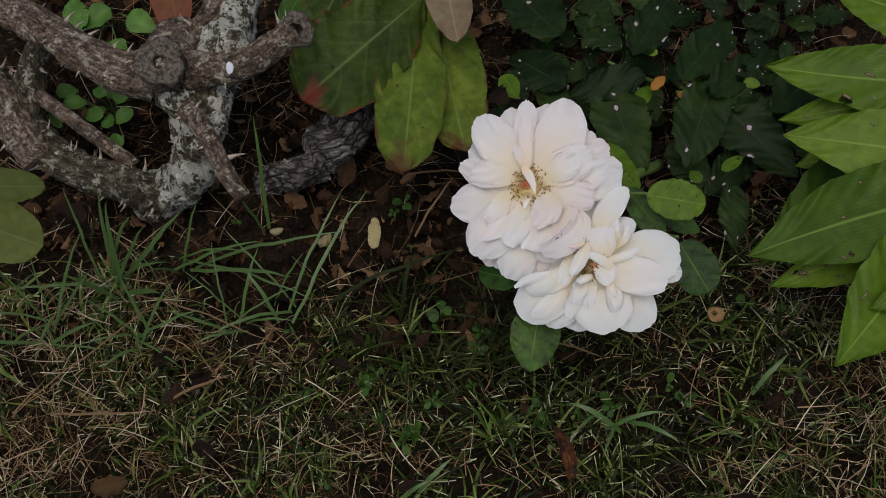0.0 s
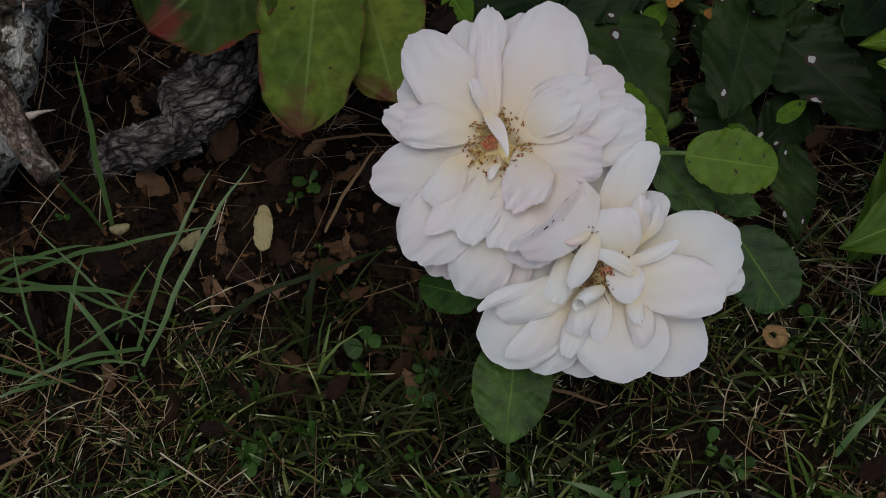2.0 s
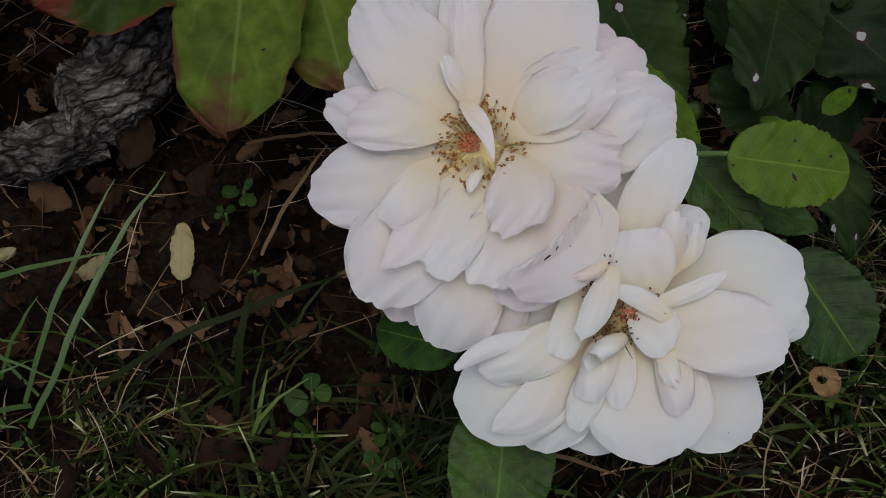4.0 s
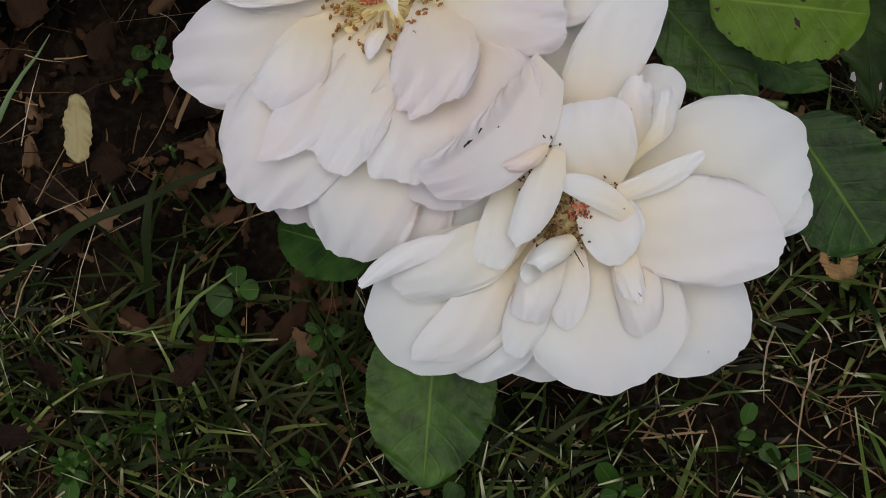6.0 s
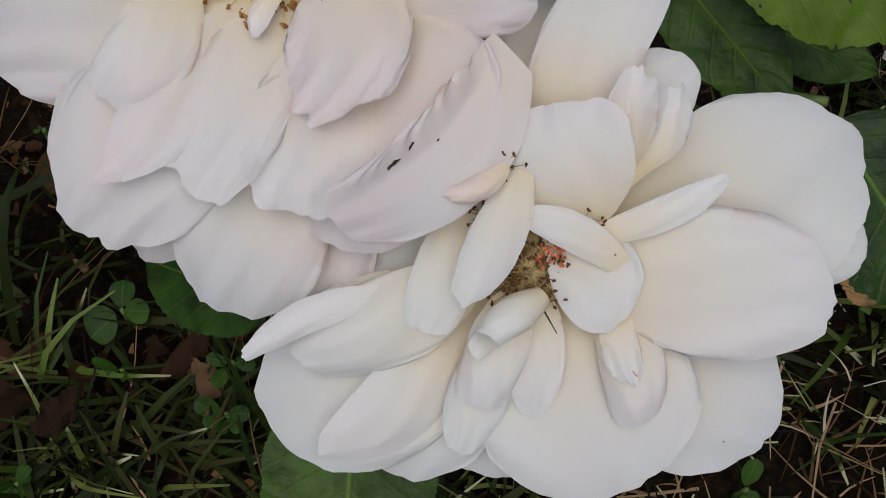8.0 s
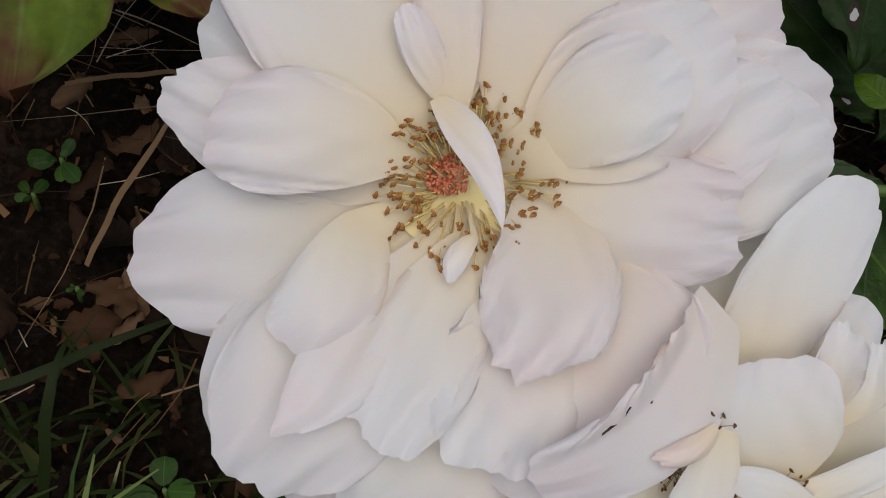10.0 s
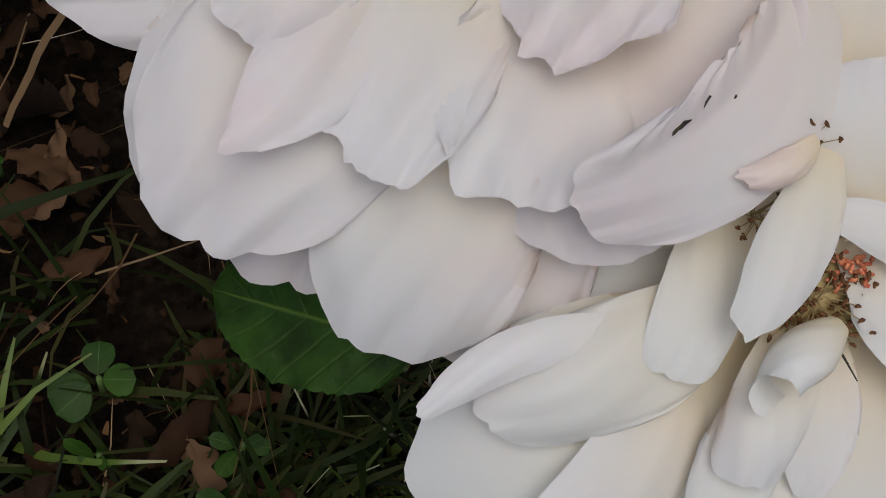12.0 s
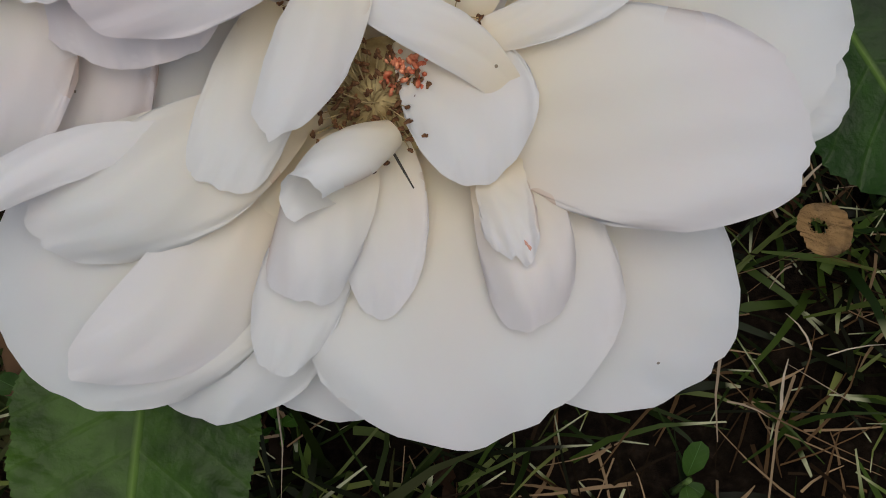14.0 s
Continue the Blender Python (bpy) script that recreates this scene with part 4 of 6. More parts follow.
stem_part(branch, [(0.075, 0.085, -0.005), (0.055, 0.05, 0.03), (0.04, 0.01, 0.055), (0.02, 0.0, 0.075), (0.003, 0.0, 0.086)], [0.0034, 0.003, 0.0026, 0.0022, 0.0024], GREEN_STEM, rough=0.06)
stem_part(branch, [(0.045, 0.02, 0.048), (0.045, -0.012, 0.058), (0.039, -0.034, 0.066)], [0.0024, 0.0021, 0.0026], GREEN_STEM, rough=0.06)
leaf(branch, (0.0108, -0.044, 0.054), (0.008, -0.0795, 0.046), 0.0263, ROSE_LEAF, "glossy mid-green oval leaf", sag=0.03, fold=0.16, e1=0.6, e2=0.7, serr=0.010, teeth=44, seed=3, rows=300, cols=21, rag=0.02)
leaf(branch, (0.0632, 0.0065, 0.086), (0.0937, 0.0047, 0.082), 0.0211, YELLOW_LEAF, "yellowing round leaf with small dark specks", sag=0.02, fold=0.08, e1=0.5, e2=0.5, serr=0.03, teeth=26, seed=5)
leaf(branch, (0.0533, 0.0173, 0.074), (0.0736, -0.0072, 0.068), 0.0154, ROSE_LEAF, sag=0.05, e1=0.55, e2=0.6, serr=0.03, teeth=24, seed=6)
leaf(branch, (0.0821, -0.0074, 0.062), (0.0984, -0.0321, 0.055), 0.0241, ROSE_LEAF, "darker green leaf with a toothed edge", sag=0.05, e1=0.45, e2=0.42, serr=0.04, teeth=26, seed=7)
leaf(branch, (0.041, 0.0508, 0.066), (0.0591, 0.0191, 0.07), 0.0128, YELLOW_LEAF, sag=0.05, e1=0.5, e2=0.55, seed=8)
leaf(branch, (-0.0004, -0.0375, 0.066), (-0.0237, -0.0277, 0.056), 0.0154, ROSE_LEAF, sag=0.04, e1=0.55, e2=0.6, serr=0.03, teeth=24, seed=9)
leaf(branch, (0.0725, 0.0142, 0.055), (0.0944, 0.0067, 0.05), 0.0115, ROSE_LEAF, sag=0.04, seed=10)
stem_part(branch, [(0.0503, 0.0127, 0.075), (0.0567, 0.0094, 0.082), (0.0639, 0.0072, 0.086)], [0.0011, 0.0009, 0.0008], GREEN_STEM, "petiole", ring=6)
stem_part(branch, [(0.045, 0.015, 0.05), (0.066, 0.0028, 0.055), (0.0817, -0.004, 0.062)], [0.001, 0.0009, 0.0008], GREEN_STEM, "petiole", ring=6)
stem_part(branch, [(0.04, -0.03, 0.05), (0.02, -0.04, 0.058), (0.0108, -0.0445, 0.054)], [0.001, 0.0009, 0.0008], GREEN_STEM, "petiole", ring=6)

branch.matrix_world = SET @ branch.matrix_world

# ---- ground ----
def ground_sheet():
    inner = np.linspace(-0.55, 0.55, 121)
    outer = np.array([0.7, 1.0, 1.6, 3, 6, 15, 50, 200, 800])
    ax = np.concatenate([-outer[::-1], inner, outer])
    n = len(ax)
    verts = []
    for x in ax:
        for y in ax:
            d = max(abs(x), abs(y))
            k = 1.0 if d < 0.55 else 0.3 if d < 1.7 else 0.0
            z = -0.014 + k * (0.006 * noise.noise(Vector((x, y, 0)) * 9) + 0.004 * noise.noise(Vector((x, y, 3)) * 31) + 0.002 * noise.noise(Vector((x, y, 5)) * 90))
            verts.append((x, y, z))
    faces = [(i * n + j, (i + 1) * n + j, (i + 1) * n + j + 1, i * n + j + 1) for i in range(n - 1) for j in range(n - 1)]
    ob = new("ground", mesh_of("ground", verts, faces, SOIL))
    return tagged(ob, "crumbly soil under litter and thin grass, darkened to stand for shade", "soil", kind="structure")


ground_sheet()


def lawn_share(x, y):
    """1 on the lawn, 0 in the planted bed; the edge runs across in a wavy line."""
    edge = np.interp(x, [-0.6, -0.3, -0.15, -0.1, -0.06, -0.02, 0.03, 0.09, 0.13, 0.2, 0.6], [0.0, -0.005, -0.02, -0.03, -0.042, -0.026, 0.0, 0.03, 0.07, 0.08, 0.10])
    edge = edge + 0.012 * np.sin(x * 47) + 0.008 * np.sin(x * 113 + 1)
    return smooth01((edge - y) / 0.03 + 0.5)


def blades(name, xy, length, width, tilt, arch, material, seed, z0=-0.004, segs=3, label="", category=""):
    """A field of single blades or straws in one mesh: arrays of places, lengths, widths and leans."""
    r = np.random.RandomState(seed)
    n = len(xy)
    az = r.rand(n) * 2 * math.pi
    way = np.stack([np.cos(az), np.sin(az), np.zeros(n)], 1)
    side = np.stack([-np.sin(az), np.cos(az), np.zeros(n)], 1)
    spin = r.rand(n) * 1.2 - 0.6
    base = np.concatenate([xy, np.full((n, 1), z0)], 1) + np.array([0, 0, 1]) * (r.rand(n, 1) * 0.004)
    rows = []
    for k in range(segs + 1):
        f = k / segs
        a = tilt + arch * f
        ahead = np.sin(a) * length * f
        rise = np.cos(a * 0.9) * length * f
        c = base + way * ahead[:, None] + np.array([0, 0, 1]) * np.maximum(rise, 0.0)[:, None] + side * (spin * length * f * f * 0.7)[:, None]
        w = width * (1 - 0.75 * f ** 2) * 0.5
        rows.append(c - side * w[:, None])
        rows.append(c + side * w[:, None] + np.array([0, 0, 1]) * (w * 0.5)[:, None])
    V = np.stack(rows, 1).reshape(-1, 3)
    m = 2 * (segs + 1)
    idx = np.arange(n)[:, None] * m
    quads = np.concatenate([idx + np.array([2 * k, 2 * k + 1, 2 * k + 3, 2 * k + 2]) for k in range(segs)])
    me = bpy.data.meshes.new(name)
    me.vertices.add(len(V))
    me.vertices.foreach_set("co", V.ravel())
    me.loops.add(quads.size)
    me.loops.foreach_set("vertex_index", quads.ravel().astype(np.int32))
    me.polygons.add(len(quads))
    me.polygons.foreach_set("loop_start", np.arange(0, quads.size, 4, dtype=np.int32))
    me.polygons.foreach_set("use_smooth", [True] * len(quads))
    along = np.tile(np.repeat(np.linspace(0, 1, segs + 1), 2), n)
    across = np.tile(np.array([0.0, 1.0]), n * (segs + 1))
    layer = me.uv_layers.new(name="UVMap")
    layer.data.foreach_set("uv", np.stack([along, across], 1)[quads.ravel()].astype(np.float32).ravel())
    me.update(calc_edges=True)
    me.materials.append(material)
    return tagged(new(name, me), label, category, kind="stuff")


def scatter(count, seed, x0, x1, y0, y1, keep, bunch=1, spread=0.003):
    """Places in a box by their share; bunch blades stand together in a tuft."""
    r = np.random.RandomState(seed)
    p = np.stack([x0 + (x1 - x0) * r.rand(count), y0 + (y1 - y0) * r.rand(count)], 1)
    p = p[r.rand(count) < keep(p[:, 0], p[:, 1])]
    if bunch > 1:
        p = np.repeat(p, bunch, 0)
        p = p + r.randn(*p.shape) * spread
    return p


def clumpy(x, y, f, o):
    return 0.5 + 0.5 * np.sin(x * f + 2.1 * np.sin(y * f * 0.7 + o)) * np.sin(y * f * 1.1 + 1.7 * np.sin(x * f * 0.8 + o))


def lit_share(x, y):
    """Less straw and grass in the middle of the lawn, thinned to imitate shade there."""
    return 1 - 0.9 * np.exp(-(((x - 0.025) / 0.12) ** 2 + ((y + 0.05) / 0.085) ** 2) ** 1.5)


RS = np.random.RandomState(4)


def field(name, count, seed, keep, box, length, width, tilt, arch, material, z0, label, category, bunch=1, spread=0.003):
    """Scatter blades over a box; the four ranges are (least, spread, power)."""
    p = scatter(count, seed, *box, keep, bunch, spread)
    n = len(p)

    def draw(a):
        return a[0] + a[1] * RS.rand(n) ** a[2]

    blades(name, p, draw(length), draw(width), draw(tilt), draw(arch), material, seed + 50, z0, 3, label, category)


LAWN = (-0.5, 0.42, -0.34, 0.16)
field("lawn_grass", 4200, 11, lambda x, y: lawn_share(x, y) * (0.25 + 0.75 * clumpy(x, y, 60, 0)) * (0.85 + 0.15 * lit_share(x, y)) * (1 - 0.3 * smooth01((-y - 0.085) / 0.03) * smooth01((0.02 - x) / 0.03)), LAWN, (0.008, 0.020, 1.4), (0.0005, 0.0014, 1.8), (0.1, 1.2, 1), (0.2, 1.1, 1), GRASS, -0.013, "short mown green grass of a thin autumn lawn", "grass", 12, 0.0034)
field("grass_clumps", 420, 21, lambda x, y: lawn_share(x, y) * (0.25 + 0.75 * clumpy(x, y, 38, 4)) * (0.3 + 0.7 * lit_share(x, y)), LAWN, (0.010, 0.018, 1.2), (0.0010, 0.0014, 1.4), (0.2, 1.1, 1), (0.3, 0.9, 1), CLUMP_GRASS, -0.010, "brighter green clumps of grass in the thin lawn", "grass", 9, 0.0022)
field("shaded_grass", 260, 23, lambda x, y: np.exp(-(((x + 0.02) / 0.085) ** 2 + ((y + 0.035) / 0.04) ** 2) ** 2) * (0.2 + 0.8 * clumpy(x, y, 75, 6)), (-0.13, 0.08, -0.11, 0.03), (0.008, 0.018, 1.2), (0.0008, 0.0012, 1.4), (0.2, 1.2, 1), (0.2, 1.0, 1), SHADE_GRASS, -0.011, "grass under the roses, their shade put into its green", "grass", 8, 0.0028)
field("dry_thatch", 12500, 12, lambda x, y: lawn_share(x, y) * (0.15 + 0.85 * clumpy(x, y, 48, 2)) * (0.3 + 0.7 * lit_share(x, y)), LAWN, (0.005, 0.016, 1.6), (0.0003, 0.0005, 1.5), (0.7, 0.8, 1), (0.1, 0.6, 1), STRAW, -0.012, "dry straw-coloured thatch between the grass", "dry grass", 6, 0.004)
field("top_straw", 2300, 15, lambda x, y: lawn_share(x, y) * (0.12 + 0.5 * clumpy(x, y, 30, 1) + 0.8 * smooth01((x - 0.11) / 0.06) + 0.6 * smooth01((-0.13 - x) / 0.05)) * (0.15 + 0.85 * lit_share(x, y)) * (1 - 0.5 * smooth01((-y - 0.1) / 0.06) * smooth01((0.06 - x) / 0.06) * smooth01((x + 0.16) / 0.05)), LAWN, (0.006, 0.028, 2.0), (0.0002, 0.0005, 1.7), (0.7, 0.8, 1), (0.1, 0.5, 1), PALE_STRAW, -0.003, "pale straws lying loose on the lawn", "dry grass", 5, 0.007)
field("bed_straw", 7000, 13, lambda x, y: (1 - lawn_share(x, y)) * (0.2 + 0.8 * clumpy(x, y, 40, 5)) * (0.25 + 0.75 * lit_share(x, y)), (-0.5, 0.42, -0.1, 0.36), (0.008, 0.045, 2), (0.0002, 0.0004, 1.5), (1.1, 0.45, 1), (0.0, 0.3, 1), STRAW, -0.007, "thin dry stalks scattered over the planted bed", "dry grass")
field("leaf_crumbs", 6000, 18, lambda x, y: (1 - 0.93 * lawn_share(x, y)) * (0.3 + 0.7 * clumpy(x, y, 70, 3)), (-0.45, 0.3, -0.12, 0.3), (0.0015, 0.004, 1.8), (0.0005, 0.0013, 1.5), (0.9, 0.8, 1), (-0.6, 1.6, 1), CRUMB, -0.009, "crumbs of broken brown leaves on the soil", "leaf litter")
field("bed_stalks", 1300, 16, lambda x, y: (1 - lawn_share(x, y)) * (0.15 + 0.85 * lit_share(x, y)), (-0.45, 0.3, -0.08, 0.3), (0.01, 0.04, 1.7), (0.00018, 0.0003, 1.5), (1.2, 0.35, 1), (0.0, 0.25, 1), PALE_STRAW, -0.004, "fine pale dry stalks over the litter", "dry grass")
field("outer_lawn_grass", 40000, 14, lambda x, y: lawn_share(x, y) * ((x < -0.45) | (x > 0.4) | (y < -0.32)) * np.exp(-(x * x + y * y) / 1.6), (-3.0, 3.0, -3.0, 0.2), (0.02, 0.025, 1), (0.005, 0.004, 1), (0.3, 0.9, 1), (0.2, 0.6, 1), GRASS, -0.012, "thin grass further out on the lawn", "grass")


def blade_mesh(base, tip, width, arch, seed, material=None):
    base, tip = np.array(base, float), np.array(tip, float)
    d = tip - base
    side = np.cross(d, FACE)
    side /= np.linalg.norm(side)
    n = 14
    s = np.linspace(0, 1, n)
    c = base + s[:, None] * d + np.array([0, 0, 1]) * (arch * 4 * s * (1 - s))[:, None] + side * (0.012 * np.linalg.norm(d) * wobble(s * 3, seed))[:, None]
    w = width * 0.36 * (0.75 + 0.25 * np.sin(s * 3)) * (1 - s ** 4) + 0.0001
    keel = np.array([0, -0.2, -0.5])
    G = np.stack([c - side * w[:, None], c + keel * w[:, None] * 0.8, c + side * w[:, None]], 1)
    uv = np.stack(np.meshgrid(s, [0, 0.5, 1], indexing="ij"), 2)
    return shell("blade", G, uv, material or TALL_GRASS, 0.0002)


def tuft(centre, blade_list, label, material=None):
    ob = thing("grass_tuft", label, "grass tuft", "grass tufts at the bed's edge", Matrix.Translation(centre))
    o = np.array(centre)
    for k, (b, t, w, a) in enumerate(blade_list):
        part("blade", blade_mesh(np.array(b) - o, np.array(t) - o, w, a, k * 3 + 1, material), ob)


def spray(t0, tips, width, arch):
    """Blades that rise from about one foot to the given tips."""
    r = random.Random(int(t0[0] * 1e5))
    return [((t0[0] + r.uniform(-0.008, 0.008), t0[1] + r.uniform(-0.006, 0.006), -0.004), tip, width * r.uniform(0.5, 1.2), arch * r.uniform(0.5, 1.4)) for tip in tips]


tuft((-0.2318, -0.0239, 0), spray((-0.2327, -0.0203, 0), [(-0.2564, 0.0135, 0.05), (-0.2291, 0.0062, 0.05), (-0.2162, 0.0011, 0.045), (-0.1889, 0.0102, 0.04), (-0.2853, -0.0358, 0.02), (-0.25, -0.0305, 0.03), (-0.2359, 0.0132, 0.05), (-0.1947, -0.0175, 0.03), (-0.1971, -0.032, 0.02), (-0.2036, -0.0085, 0.05)], 0.0034, 0.0048), "tuft of long green grass blades before the rose trunk")
tuft((-0.1972, 0.0018, 0), spray((-0.1968, -0.0001, 0), [(-0.0993, 0.0098, 0.03), (-0.1433, -0.0005, 0.03), (-0.1261, -0.0152, 0.02), (-0.1821, 0.0164, 0.04), (-0.2029, -0.0237, 0.03), (-0.1134, -0.0231, 0.01), (-0.1482, -0.0082, 0.03)], 0.0030, 0.0048), "tuft of long arching grass blades by the trunk")
tuft((-0.1289, -0.019, 0), spray((-0.134, -0.0268, 0), [(-0.1056, 0.0348, 0.03), (-0.1676, 0.0069, 0.03), (-0.0913, 0.0379, 0.03), (-0.1524, -0.0137, 0.02), (-0.1665, -0.0491, 0.01), (-0.1197, -0.0059, 0.03)], 0.0024, 0.0040), "tuft of narrow grass blades in the litter")
tuft((-0.152, 0.0282, 0), [((-0.1523, 0.0295, -0.004), (-0.1558, 0.0628, 0.06), 0.0032, 0.0), ((-0.1553, 0.0272, -0.004), (-0.1628, 0.0256, 0.04), 0.002, 0.002)], "single upright grass blades beside the trunk")
tuft((-0.1014, -0.0258, 0), [((-0.1153, -0.0249, -0.004), (-0.0314, 0.017, 0.01), 0.0028, 0.01), ((-0.0661, -0.0261, -0.004), (-0.0601, 0.0049, 0.02), 0.003, 0.01)], "long grass blades over leaf litter, coloured as if shaded", SHADE_GRASS)
tuft((-0.2731, -0.0568, 0), spray((-0.272, -0.0603, 0), [(-0.2932, -0.072, 0.02), (-0.2276, -0.0524, 0.02), (-0.2519, -0.0474, 0.02), (-0.2946, -0.0582, 0.02), (-0.2211, -0.0643, 0.01)], 0.0029, 0.0032), "tuft of pale green grass at the lawn's edge")
for foot, tips, wide in (
    ((-0.2664, -0.0454, 0), [(-0.2862, -0.0306, 0.03), (-0.269, -0.0204, 0.04), (-0.2434, -0.0073, 0.04), (-0.2937, -0.051, 0.02), (-0.2348, -0.0263, 0.03), (-0.2507, -0.0634, 0.01), (-0.2764, -0.0656, 0.01)], 0.0022),
    ((-0.1585, -0.0361, 0), [(-0.1839, -0.0221, 0.03), (-0.1721, -0.0028, 0.03), (-0.1457, -0.0044, 0.03), (-0.1217, -0.0221, 0.02), (-0.1236, -0.0383, 0.01), (-0.1745, -0.0567, 0.01), (-0.1914, -0.0423, 0.02)], 0.0022),
    ((-0.2111, -0.0514, 0), [(-0.2331, -0.0441, 0.03), (-0.2179, -0.0285, 0.03), (-0.1885, -0.0297, 0.03), (-0.1724, -0.0406, 0.02), (-0.2215, -0.0747, 0.01), (-0.1776, -0.0708, 0.01), (-0.2379, -0.0623, 0.01)], 0.0020),
):
    tuft(foot, spray(foot, tips, wide, 0.004), "loose tuft of thin green grass at the lawn's edge")
tuft((0.0559, -0.0719, 0), spray((0.0501, -0.0757, 0), [(0.0287, -0.0738, 0.01), (0.086, -0.0906, 0.01), (0.0786, -0.074, 0.01), (0.0299, -0.0942, 0.01), (0.0476, -0.1018, 0.01)], 0.0032, 0.006), "flat rosette of broad grass blades in the lawn")
tuft((0.1272, -0.0491, 0), [((0.1246, -0.0546, -0.003), (0.1419, -0.0358, 0.01), 0.0034, 0.004), ((0.1334, -0.0587, -0.003), (0.144, -0.0569, 0.01), 0.0026, 0.003)], "short bright grass blades in the lawn")
tuft((-0.0437, -0.1251, 0), [((-0.0451, -0.1273, -0.003), (-0.0273, -0.1088, 0.01), 0.0034, 0.004), ((-0.0549, -0.1312, -0.003), (-0.0377, -0.1213, 0.008), 0.003, 0.003)], "broad grass blades in the lawn")


def straw(base, tip, width, arch, label):
    ob = new("straw_stalk", blade_mesh(base, tip, width * 1.2, arch, int(abs(base[0]) * 1e4), PALE_STRAW))
    tagged(ob, label, "dry stalk", "dry stalks")


straw((-0.0638, 0.0249, 0.004), (-0.0444, 0.057, 0.02), 0.0014, 0.003, "bent tan straw stalk lying on the soil")
straw((-0.0745, 0.0682, 0.004), (-0.0365, 0.0677, 0.01), 0.0011, 0.003, "thin pale straw stalk under the roses")
straw((-0.1829, -0.0905, 0.008), (-0.1483, -0.0725, 0.012), 0.0016, 0.002, "broad dry straw blade on the lawn")
straw((-0.2429, -0.1032, 0.008), (-0.1919, -0.1002, 0.012), 0.0015, 0.002, "flat dry straw blade on the lawn")
straw((-0.2159, -0.0259, 0.006), (-0.1268, -0.0536, 0.012), 0.0008, 0.004, "thin dry stalk across the grass")
straw((-0.2565, -0.098, 0.01), (-0.1852, -0.0274, 0.02), 0.0008, 0.004, "thin dry stalk across the grass")
straw((0.0206, -0.0387, 0.008), (0.0452, -0.046, 0.01), 0.0012, 0.002, "thin dry stalk in the lawn below the roses")
straw((0.1195, 0.0824, 0.006), (0.1511, 0.078, 0.01), 0.0012, 0.002, "thin dry stalk at the lawn's edge")


# ---- litter ----
def litter_mesh(k, material):
    r = random.Random(k)
    G, uv, S, Q, size = leaf_grid((-0.5, 0, 0), (0.5, 0, 0), 0.5 + 0.25 * r.random(), sag=r.uniform(-0.25, 0.3), fold=r.uniform(-0.4, 0.6), e1=0.5, e2=r.uniform(0.5, 0.8), curl=r.uniform(-1.1, 1.1), wave=0.14, rag=0.11, bend=r.uniform(-0.12, 0.12), seed=k, rows=22, cols=11)
    G = G - np.array([0, 0, G[..., 2].min()])
    return shell("fallen_leaf", G, uv, material, 0.03)


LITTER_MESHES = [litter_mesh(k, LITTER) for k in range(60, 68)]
ORANGE_MESHES = [litter_mesh(k, LITTER_ORANGE) for k in range(80, 83)]
PALE_MESHES = [litter_mesh(91, LITTER_PALE)]
TAN_MESHES = [litter_mesh(k, LITTER_TAN) for k in range(95, 97)]


def fallen(mesh, place, size, turn, label, tilt=(0, 0), group="fallen leaves"):
    petal_like = mesh in PALE_MESHES
    ob = new("fallen_petal" if petal_like else "fallen_leaf", mesh)
    ob.matrix_world = pose(*place, *tilt, turn) @ Matrix.Diagonal((size, size, size, 1))
    return tagged(ob, label, "petal" if petal_like else "leaf", "fallen petals" if petal_like else group)


def litter_bed():
    """The many small dead leaves that lie pressed together over the soil of the bed."""
    r = np.random.RandomState(71)
    forms = []
    for k in range(7):
        G, uv, S, Q, size = leaf_grid((-0.5, 0, 0), (0.5, 0, 0), r.uniform(0.3, 0.7), sag=r.uniform(-0.3, 0.3), fold=r.uniform(-0.5, 0.8), e1=0.5, e2=r.uniform(0.5, 0.9), curl=r.uniform(-1.3, 1.3), wave=0.16, rag=0.16, bend=r.uniform(-0.15, 0.15), seed=200 + k, rows=13, cols=7)
        forms.append(G - np.array([0, 0, G[..., 2].min()]))
    quads = np.array([(i * 7 + j, (i + 1) * 7 + j, (i + 1) * 7 + j + 1, i * 7 + j + 1) for i in range(12) for j in range(6)])
    verts, faces = [], []
    for k in range(2400):
        x, y = r.uniform(-0.36, 0.2), r.uniform(-0.07, 0.27)
        if r.rand() < lawn_share(x, y) * 0.93:
            continue
        m = np.array(Euler((r.uniform(-0.5, 0.5), r.uniform(-0.5, 0.5), r.uniform(0, 6.283))).to_matrix()) * (0.004 + 0.012 * r.rand() ** 1.8)
        verts.append(forms[k % 7].reshape(-1, 3) @ m.T + np.array([x, y, -0.013 + 0.009 * r.rand()]))
        faces.append(quads + 91 * (len(verts) - 1))
    ob = new("leaf_litter", mesh_of("leaf_litter", np.concatenate(verts), np.concatenate(faces).tolist(), BED_LITTER))
    tagged(ob, "thin bed of small decaying red-brown leaves on the soil", "leaf litter", kind="stuff")


litter_bed()
LR = random.Random(17)
n_leaf = 0
while n_leaf < 280:
    x, y = LR.uniform(-0.36, 0.24), LR.uniform(-0.05, 0.26)
    if lawn_share(np.array(x), np.array(y)) > 0.5:
        continue
    tone = LR.random()
    fallen(LR.choice(LITTER_MESHES if tone < 0.93 else ORANGE_MESHES), (x, y, -0.010 + 0.008 * LR.random()), LR.uniform(0.007, 0.017), LR.uniform(0, 360), "curled brown dead leaf, darkened for the shade of the bed" if tone < 0.93 else "small rust-orange dead leaf on the shade-darkened soil", (LR.uniform(-40, 40), LR.uniform(-40, 40)))
    n_leaf += 1
